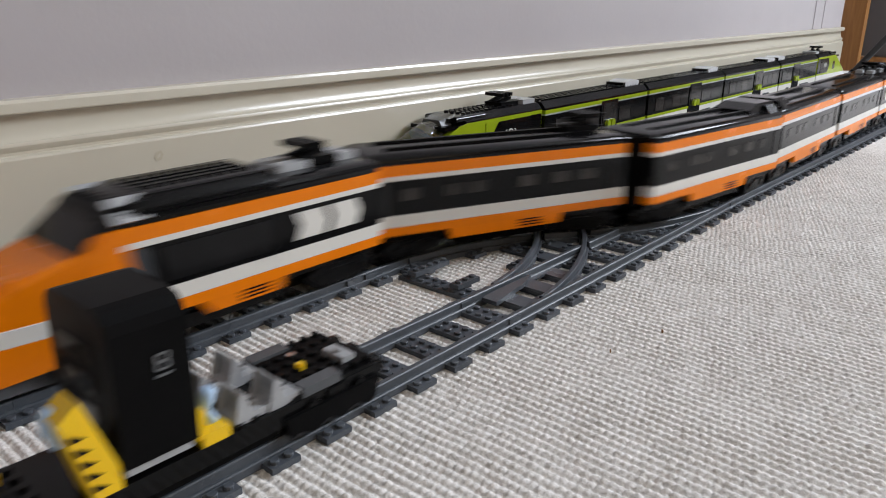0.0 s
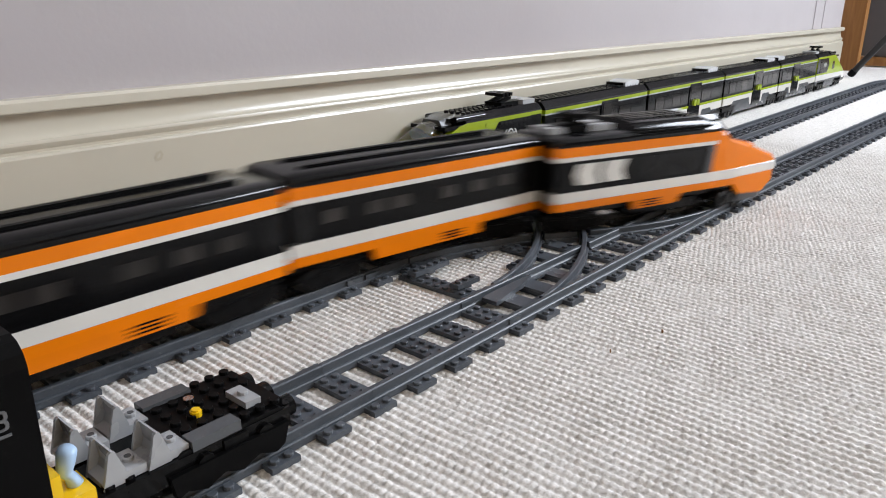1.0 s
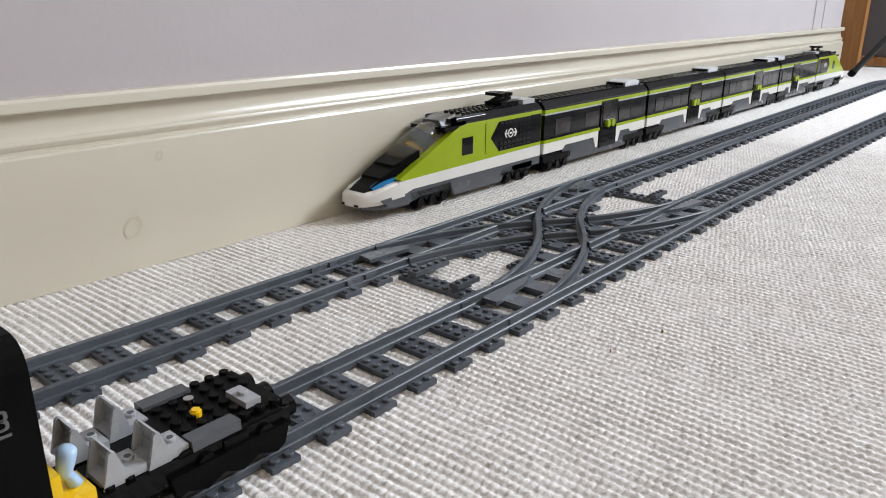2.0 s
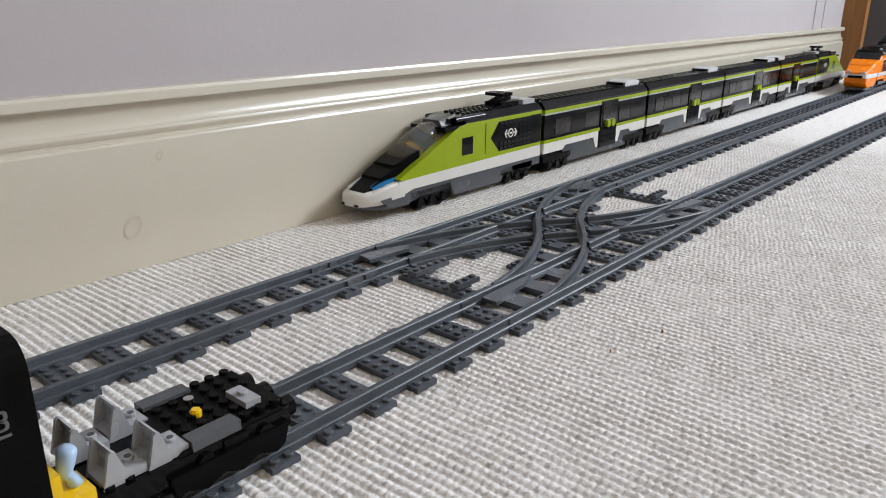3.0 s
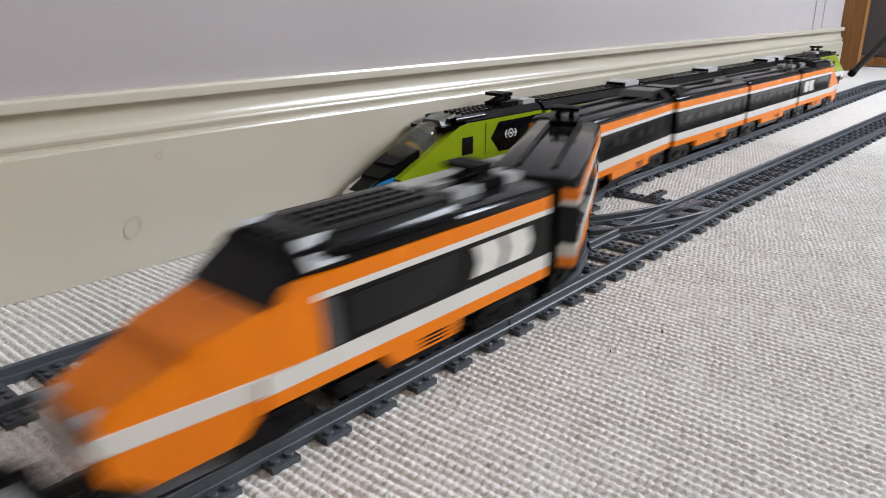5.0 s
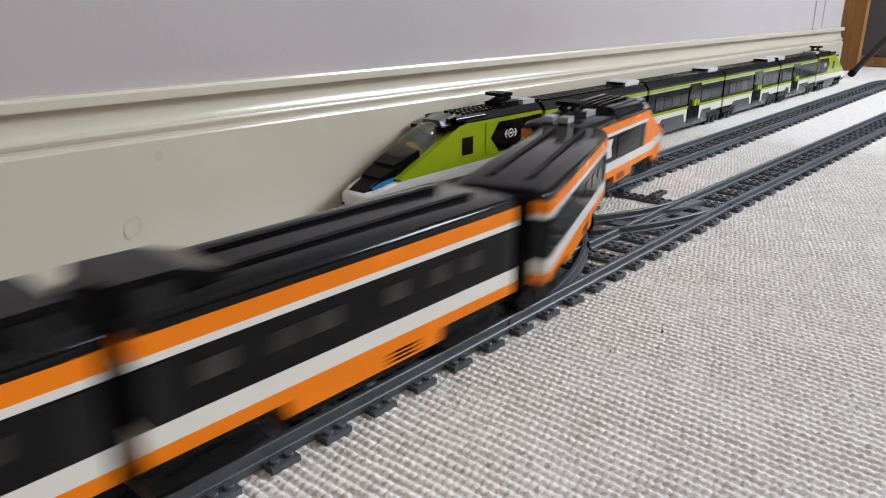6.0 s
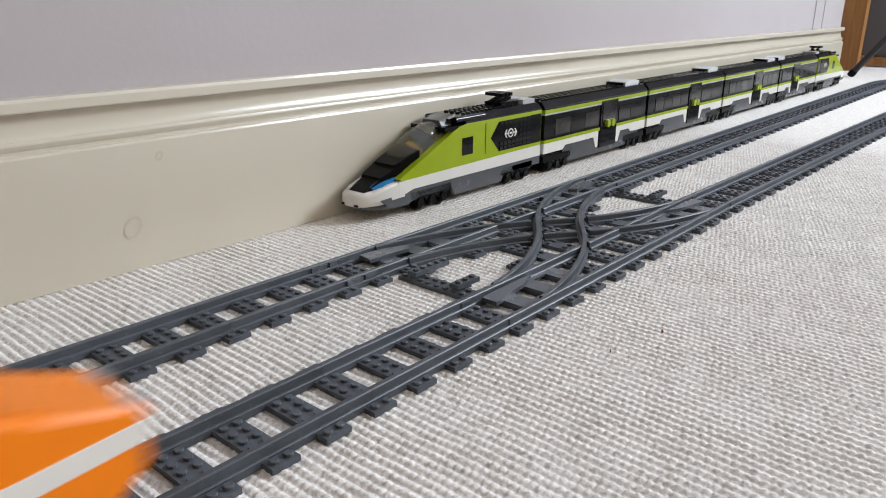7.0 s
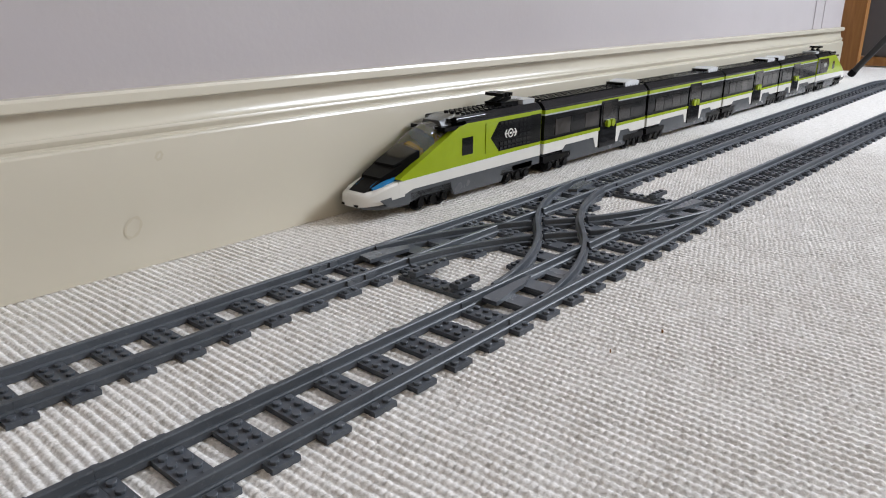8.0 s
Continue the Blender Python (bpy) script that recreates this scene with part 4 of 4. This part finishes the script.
    # black bonnet in two overlapping slopes
    for x0, x1, za, zb, w in ((n - 0.0075, n - 0.036, 0.0245, 0.0372, 0.0128), (n - 0.030, n - 0.056, 0.0372, 0.0475, 0.0165), (n - 0.048, n - 0.080, 0.0470, 0.0575, 0.0172)):
        bm = bmesh.new()
        loft(bm, [[(x0, y, z) for y, z in ((w * 0.8, 0.018), (w * 0.8, za), (-w * 0.8, za), (-w * 0.8, 0.018))], [(x1, y, z) for y, z in ((w + 0.001, 0.018), (w + 0.001, zb), (-w - 0.001, zb), (-w - 0.001, 0.018))]])
        soften(bm, 0.0006)
        part("bonnet", bm, M_MATT, c)
    # canopy: smoked clear shell, driver's desk inside
    bm = bmesh.new()
    rings = []
    for k in range(9):
        t = k / 8
        x = n - 0.062 - 0.080 * t
        top = 0.0530 + 0.0285 * math.sin(math.pi / 2 * min(1, t * 1.25)) ** 0.8
        w = 0.0150 + 0.0024 * min(1, t * 2)
        rings.append([(x, w * math.copysign(abs(math.cos(a)) ** 0.75, math.cos(a)), 0.0470 + (top - 0.0470) * math.sin(a) ** 0.8) for a in np.linspace(0, math.pi, 13)])
    loft(bm, rings)
    part("canopy", bm, M_GLASS, c, "smoked transparent cab canopy", smooth=True)
    bm = bmesh.new()
    box(bm, n - 0.095, n - 0.088, -0.007, 0.005, 0.046, 0.055)
    box(bm, n - 0.122, n - 0.117, -0.004, 0.007, 0.046, 0.064)
    part("driver_desk", bm, M_YELLOW, c)
    bm = bmesh.new()
    box(bm, n - 0.112, n - 0.104, -0.012, 0.004, 0.046, 0.063)
    part("control_panel", bm, M_DBLUE, c)
    bm = bmesh.new()
    loft(bm, [[(n - 0.132, 0.0160 * k, z) for k, z in ((1, 0.0765), (0.8, 0.0835), (-0.8, 0.0835), (-1, 0.0765))], [(n - 0.118, 0.0155 * k, z) for k, z in ((1, 0.0735), (0.7, 0.0820), (-0.7, 0.0820), (-1, 0.0735))]])
    part("canopy_hinge", bm, M_DGREY, c)
    for s in (-1, 1):
        bm = bmesh.new()
        cyl(bm, (s * 0.0188, 0.0812), 0.0036, n - 0.182, n - 0.133, "x", 14)
        shade_smooth(part("roof_fairing", bm, M_ROOF, c, "dark rounded roof edge"))
    bm = bmesh.new()
    prism(bm, [(-GH + 0.0003, 0.0765), (-GH + 0.0003, 0.0785), (-GH + 0.0070, 0.0850), (GH - 0.0070, 0.0850), (GH - 0.0003, 0.0785), (GH - 0.0003, 0.0765)], "x", r + 0.003, n - 0.146)
    prism(bm, [(n - 0.146, 0.0765), (n - 0.146, 0.0850), (n - 0.128, 0.0830), (n - 0.126, 0.0790)], "y", -0.0165, 0.0165)
    soften(bm, 0.0006)
    for i in range(12):
        for j in range(4):
            stud(bm, n - 0.156 - 0.008 * i, -0.012 + 0.008 * j, 0.0850, n=8)
    part("roof", bm, M_ROOF, c, "charcoal studded roof")
    box_part("roof_unit", M_GREY, c, (r + 0.006, r + 0.030, -0.015, 0.015, 0.0850, 0.0900), 0.001, "light grey roof unit")
    make_pantograph(c, r + 0.052, 0.0870)
    small_bogie(c, r + 0.050)
    small_bogie(c, n - 0.092)
    return c


lime_loco(pose(0.212 + 0.146, GY, GZ, 0, 0, 180), "lime and white streamlined toy locomotive with smoked cab by the wall")
for x0, x1 in ((0.506, 0.782), (0.784, 1.082), (1.084, 1.388), (1.390, 1.660)):
    lime_coach((x0 + x1) / 2, x1 - x0, x0 > 1.3)
lime_loco(pose(1.662 + 0.146, GY, GZ), "lime and white streamlined toy locomotive at the tail of its train")

# ---- black works wagon on the near track ----


BRACKETS = ((-0.1295, 0.0160), (-0.1283, -0.0145), (-0.1488, 0.0120), (-0.1463, -0.0140))


def works_wagon():
    w = thing("works_wagon", "black toy works wagon with cab and grey brackets", "toy train")
    O = 0.160
    D = 0.0250
    bm = bmesh.new()
    box(bm, -0.136 + O, -0.0645 + O, -0.024, 0.024, D - 0.0096, D)
    box(bm, -0.176 + O, -0.136 + O, -0.024, 0.002, D - 0.0096, D)
    box(bm, -0.176 + O, -0.136 + O, 0.010, 0.013, D - 0.0090, D - 0.002)
    box(bm, -0.300 + O, -0.176 + O, -0.024, 0.024, D - 0.0096, D)
    soften(bm, 0.0005)
    part("deck", bm, M_BLACK, w, "black studded deck")
    bm = bmesh.new()
    box(bm, -0.196 + O, -0.128 + O, -0.0215, 0.0215, 0.0108, D - 0.0098)
    soften(bm, 0.0008)
    part("underframe", bm, M_MATT, w)
    bm = bmesh.new()
    box(bm, -0.118 + O, -0.0655 + O, -0.020, 0.020, D, D + 0.0032)
    soften(bm, 0.0004)
    for i in range(6):
        for j in range(6):
            x, y = -0.070 - 0.008 * i, -0.020 + 0.008 * j
            if (j in (0, 5) and i > 2) or (i in (0, 1) and j in (1, 2)):
                continue
            stud(bm, x + O, y, D + 0.0032)
    part("deck_plate", bm, M_MATT, w)
    for y in (-0.020, 0.020):
        box_part("edge_tile", M_DGREY, w, (-0.1140 + O, -0.0905 + O, y - 0.0040, y + 0.0040, D + 0.0002, D + 0.0050), 0.0004, "dark grey smooth tile")
    bm = bmesh.new()
    box(bm, -0.0825 + O, -0.0745 + O, -0.0165, -0.0005, D + 0.0034, D + 0.0066)
    soften(bm, 0.0004)
    stud(bm, -0.0785 + O, -0.0085, D + 0.0066)
    part("jumper_plate", bm, M_GREY, w, "light grey plate with one stud")
    bm = bmesh.new()
    cyl(bm, (-0.1000 + O, -0.004), 0.0026, D + 0.0030, D + 0.0058)
    cyl(bm, (-0.1000 + O, -0.004), 0.0020, D + 0.0058, D + 0.0066)
    part("round_stud", bm, M_YELLOW, w, "yellow round stud")
    bm = bmesh.new()
    cyl(bm, (-0.0960 + O, 0.0085), 0.0024, D + 0.0030, D + 0.0056)
    part("silver_stud", bm, M_SILVER, w)
    # grey brackets: plate with stud and an upright tapering wing with cheeks
    def bracket(x, y):
        bm = bmesh.new()
        box(bm, x + 0.0048, x + 0.0138, y - 0.0074, y + 0.0074, D + 0.0004, D + 0.0042)
        for g in (-0.0078, 0.0062):
            prism(bm, [(x - 0.0040, D + 0.0002), (x + 0.0058, D + 0.0002), (x + 0.0052, D + 0.0056), (x + 0.0022, D + 0.0148), (x + 0.0008, D + 0.0155), (x - 0.0004, D + 0.0148)], "y", y + g, y + g + 0.0016)
        # scooped back between the cheeks, and its floor
        prism(bm, [(x - 0.0036, D + 0.0002), (x - 0.0036, D + 0.0026), (x + 0.0006, D + 0.0040), (x + 0.0018, D + 0.0075), (x + 0.0008, D + 0.0152), (x + 0.0020, D + 0.0148), (x + 0.0050, D + 0.0056), (x + 0.0056, D + 0.0002)], "y", y - 0.0063, y + 0.0063)
        soften(bm, 0.0004)
        stud(bm, x + 0.0098, y, D + 0.0042)
        ob = part("bracket", bm, M_GREY, w, "light grey plastic bracket")
        bm = bmesh.new()
        cyl(bm, (x + 0.0098, y), 0.0014, D + 0.0056, D + 0.0061)
        part("stud_hole", bm, M_DGREY, ob)
    for x, y in BRACKETS:
        bracket(x + O, y)
    bm = bmesh.new()
    for x in (-0.150, -0.158):
        stud(bm, x + O + 0.002, -0.0200, D)
        stud(bm, x + O + 0.010, -0.0205, D)
    part("deck_studs", bm, M_BLACK, w)
    # cab: rounded black shell with two windows and a grey sill
    bm = bmesh.new()
    prof = [(-0.0255, D + 0.007), (-0.0255, 0.0870), (-0.0240, 0.0915), (-0.0200, 0.0950), (-0.0150, 0.0962)]
    prof = prof + [(-y, z) for y, z in prof[::-1]]
    prism(bm, prof, "x", -0.2010 + O, -0.1690 + O)
    soften(bm, 0.0016, 2)
    cab = part("cab", bm, M_MATT, w, "black rounded cab with worn white marking")
    box_part("cab_sill", M_GREY, cab, (-0.2000 + O, -0.1720 + O, -0.0248, 0.0248, D + 0.0036, D + 0.0068), 0.0004, "light grey sill plate")
    for z in (0.050, 0.063, 0.076):
        box_part("cab_window", M_PANE, cab, (-0.2020 + O, -0.2005 + O, -0.010, 0.016, z - 0.004, z + 0.004), 0.0004)
    # worn marking on the cab's flank: a rounded figure over a bar
    bm = bmesh.new()
    mx, mz, y0, y1 = -0.1810 + O, 0.0715, -0.0260, -0.0254
    for ccz in (mz - 0.0017, mz + 0.0017):
        for k in range(20):
            a0, a1 = math.tau * k / 20, math.tau * (k + 1) / 20
            def sq(a, s):
                c0, s0 = math.cos(a), math.sin(a)
                return (mx + 0.0032 * s * math.copysign(abs(c0) ** 0.6, c0), ccz + 0.0020 * s * math.copysign(abs(s0) ** 0.6, s0))
            prism(bm, [sq(a0, 1), sq(a1, 1), sq(a1, 0.62), sq(a0, 0.62)], "y", y0, y1)
    box(bm, mx - 0.0034, mx + 0.0034, y0, y1, mz - 0.0062, mz - 0.0052)
    part("marking", bm, M_MARK, cab, "worn grey number over a bar")
    # yellow step blocks with black stripes on both sides of the cab, pale blue rounded pieces on them
    bm = bmesh.new()
    box(bm, -0.1670 + O, -0.1540 + O, -0.0245, -0.0085, D, D + 0.0060)
    box(bm, -0.1690 + O, -0.1650 + O, -0.0240, -0.0100, D + 0.004, D + 0.0170)
    soften(bm, 0.0006)
    part("yellow_step", bm, M_YELLOW, w, "yellow plastic step")
    def blue(x, y, up=0.0):
        bm = bmesh.new()
        rings = []
        for z, r, dx in ((D + 0.0055, 0.0020, 0.001), (D + 0.0068, 0.0030, 0.002), (D + 0.0092, 0.0026, 0.0012), (D + 0.0125, 0.0027, -0.001), (D + 0.0165, 0.0034, 0.0), (D + 0.0205, 0.0036, 0.0010), (D + 0.0222, 0.0026, 0.0010)):
            rings.append([(x + dx + r * math.cos(math.tau * k / 10), y + r * 1.2 * math.sin(math.tau * k / 10), z + up) for k in range(10)])
        loft(bm, rings)
        part("blue_figure_piece", bm, M_BLUE, w, "pale blue moulded piece", smooth=True)
    blue(-0.1600 + O, -0.0165)
    blue(-0.2200 + O, -0.0130, 0.016)
    bm = bmesh.new()
    prism(bm, [(-0.2020 + O, D), (-0.2020 + O, D + 0.010), (-0.2130 + O, D + 0.042), (-0.2215 + O, D + 0.036), (-0.2130 + O, D)], "y", -0.0245, -0.0100)
    soften(bm, 0.0006)
    part("yellow_slope", bm, M_YELLOW, w, "yellow sloping block with black teeth")
    for k in range(5):
        t = k / 5
        x, z = -0.2125 - 0.0070 * t, D + 0.0040 + 0.0290 * t
        bm = bmesh.new()
        prism(bm, [(x + O, z), (x + O + 0.0050, z + 0.0005), (x + O - 0.0010, z + 0.0035)], "y", -0.0252, -0.0240)
        part("black_tooth", bm, M_BLACK, w)
    bm = bmesh.new()
    for i in range(4):
        for j in range(6):
            stud(bm, -0.228 - 0.008 * i + O, -0.020 + 0.008 * j, D)
    part("front_studs", bm, M_BLACK, w)
    bm = bmesh.new()
    cyl(bm, (-0.236 + O, 0.012), 0.0034, D + 0.0016, D + 0.0050)
    part("round_stud", bm, M_YELLOW, w, "yellow round stud")
    # bogies with heavy side frames, round magnet coupling
    for x in (-0.094, -0.266):
        b = bogie(w, x + O, 0.0205)
    for s in (-1, 1):
        bm = bmesh.new()
        pts = [(-0.126, 0.0195)]
        for k in range(13):
            pts.append((-0.124 + 0.0045 * k, 0.0088 + 0.0018 * math.sin(k * 1.6)))
        pts += [(-0.067, 0.0195)]
        prism(bm, [(x + O, z) for x, z in pts], "y", s * 0.0224, s * 0.0266)
        soften(bm, 0.0006)
        part("axle_guard", bm, M_MATT, w)
    bm = bmesh.new()
    cyl(bm, (0.0, 0.0205), 0.0062, -0.0645 + O, -0.0595 + O, "x", 18)
    box(bm, -0.0660 + O, -0.0630 + O, -0.022, 0.022, 0.0165, 0.0255)
    for y in (-0.016, 0.016):
        cyl(bm, (y, 0.0205), 0.0052, -0.0640 + O, -0.0585 + O, "x", 16)
    part("buffer_beam", bm, M_BLACK, w)
    return w


WAGON = works_wagon()


def tripod():
    t = thing("tripod", "black metal tripod leg standing on the carpet", "tripod")
    foot, way = Vector((2.165, 0.2480, 0.004)), Vector((0.0, -0.0785, 0.113)).normalized()
    turn = way.to_track_quat("Z", "Y").to_matrix().to_4x4()
    for nm, a, b, r, mat in (("leg", 0.012, 0.70, 0.0085, M_TUBE), ("rubber_foot", -0.002, 0.016, 0.0100, M_MATT)):
        bm = bmesh.new()
        cyl(bm, (0, 0), r, a, b, n=16)
        bmesh.ops.transform(bm, matrix=Matrix.Translation(foot) @ turn, verts=bm.verts)
        part(nm, bm, mat, t, smooth=False)


tripod()


def wall_cords():
    """Two thin pale cords that hang down the wall behind the tail of the parked train."""
    for x0, x1 in ((1.806, 1.776), (1.884, 1.868)):
        c = thing("cord", "thin pale grey cord hanging down the wall", "cord", "hanging cords")
        bm = bmesh.new()
        pts = [(x0 + (x1 - x0) * t + 0.004 * math.sin(5 * t), WALL_Y - 0.0022, 0.1385 + 0.95 * t) for t in np.linspace(0, 1, 14)]
        loft(bm, [[(p[0] + 0.0010 * math.cos(math.tau * k / 6), p[1] + 0.0010 * math.sin(math.tau * k / 6), p[2]) for k in range(6)] for p in pts])
        part("strand", bm, M_WALL, c)


wall_cords()


def crumbs():
    for x, y, r, mat in ((0.1793, -0.0973, 0.0009, M_WOOD), (0.1315, -0.0857, 0.0006, M_WOOD)):
        bm = bmesh.new()
        loft(bm, [[(x + q * r * math.cos(math.tau * k / 7), y + 1.3 * q * r * math.sin(math.tau * k / 7 + q), z) for k in range(7)] for q, z in ((0.7, -0.0005), (1.0, 0.0008), (0.5, 0.0018))])
        tagged(part("crumb", bm, mat), "tiny brown crumb lying on the carpet", "crumb", "crumbs on the carpet")


crumbs()


# ---- what moves ----
def route(sign):
    """Points of a route by distance along it, zero at x = 0: from the left end, over the crossing, along the straight and round the outer curve."""
    xs = np.arange(-6.0, XEND, 0.001)
    p = [(x, cross_y(x, sign)) for x in xs]
    if sign < 0:
        p += [(XEND + BIG * math.sin(a), SPACING - BIG * (1 - math.cos(a))) for a in np.linspace(0, math.pi / 2, 200)]
        p += [(XEND + BIG, SPACING - BIG - d) for d in (0.002, 1.0, 3.0, 9.0)]
    p = np.array(p)
    s = np.concatenate([[0], np.cumsum(np.hypot(*np.diff(p, axis=0).T))])
    return p, s - np.interp(0.0, xs, s[:len(xs)])


def on(rt, s):
    p, d = rt
    return np.array([np.interp(s, d, p[:, 0]), np.interp(s, d, p[:, 1])])


def smooth_through(points, t):
    """A smooth curve through (time, value) points."""
    ts, vs = [p[0] for p in points], [p[1] for p in points]
    if t <= ts[0]:
        return vs[0]
    if t >= ts[-1]:
        return vs[-1]
    i = max(k for k in range(len(ts)) if ts[k] <= t)
    i = min(i, len(ts) - 2)
    def slope(k):
        if k == 0:
            return (vs[1] - vs[0]) / (ts[1] - ts[0])
        if k == len(ts) - 1:
            return (vs[-1] - vs[-2]) / (ts[-1] - ts[-2])
        return (vs[k + 1] - vs[k - 1]) / (ts[k + 1] - ts[k - 1])
    h = ts[i + 1] - ts[i]
    u = (t - ts[i]) / h
    return ((2 * u ** 3 - 3 * u ** 2 + 1) * vs[i] + (u ** 3 - 2 * u ** 2 + u) * h * slope(i) + (-2 * u ** 3 + 3 * u ** 2) * vs[i + 1] + (u ** 3 - u ** 2) * h * slope(i + 1))


# distance of each train's nose along its route, by time
NOSE_A = [(t, s - 0.018) for t, s in [(0.0, -0.158), (0.5, -0.575), (1.0, -0.992), (1.5, -1.414), (2.0, -1.835), (2.5, -2.27), (3.0, -2.65), (3.5, -2.90), (4.0, -3.0), (8.0, -3.0)]]
NOSE_B = [(t, s - 0.018) for t, s in [(0.0, 4.50), (1.0, 3.57), (2.0, 2.64), (3.0, 1.700), (3.5, 1.230), (4.0, 0.762), (4.5, 0.298), (4.7, 0.115), (5.0, -0.135), (5.5, -0.525), (5.8, -0.762), (6.1, -1.001), (6.5, -1.316), (7.0, -1.703), (7.5, -2.12), (8.0, -2.51)]]
WAGON_X = [(0.0, -0.1000), (0.1, -0.1225), (0.2, -0.1350), (0.3, -0.1450), (0.4, -0.1520), (0.5, -0.1555), (0.6, -0.1575), (0.8, -0.1580), (1.0, -0.1580), (4.5, -0.1580), (4.6, -0.1580), (4.7, -0.1582), (4.9, -0.195), (5.1, -0.345), (5.4, -0.64), (6.0, -1.22), (7.0, -2.15), (8.0, -3.05)]


def train_rows(cars, sign, nose):
    rt = route(sign)
    times = [k / 10 for k in range(81)]
    start = 0.0
    for i, ob in enumerate(cars):
        length = LL if i in (0, 5) else LC
        rows, heads = [], {-1: [], 1: []}
        for t in times:
            s = smooth_through(nose, t) + start
            lead, trail = INSET, INSET
            if i == 0:
                lead = LL / 2 - 0.076
            if i == 5:
                trail = LL / 2 - 0.076
            a, b = on(rt, s + lead), on(rt, s + length - trail)
            d = (b - a) / np.hypot(*(b - a))
            centre = a - d * lead + d * length / 2
            turn = math.degrees(math.atan2(d[1], d[0]))
            flip = 180 if i == 0 else 0
            rows.append((t, pose(centre[0], centre[1], 0, 0, 0, turn + flip)))
            for e, q in ((-1, s + lead), (1, s + length - trail)):
                w = on(rt, q + 0.010) - on(rt, q - 0.010)
                heads[e].append(math.degrees(math.atan2(w[1], w[0])) - turn)
        walk(ob, rows)
        for b in [k for k in ob.children if k.name.startswith("bogie")]:
            x = b.matrix_basis.translation.x
            e = (1 if x > 0 else -1) * (-1 if i == 0 else 1)
            walk(b, [(t, pose(x, 0, 0, 0, 0, hd)) for t, hd in zip(times, heads[e])])
        start += length


def motions():
    train_rows(TRAIN_A, 1, NOSE_A)
    train_rows(TRAIN_B, -1, NOSE_B)
    walk(WAGON, [(k / 10, pose(smooth_through(WAGON_X, k / 10), 0, 0)) for k in range(81)])


motions()
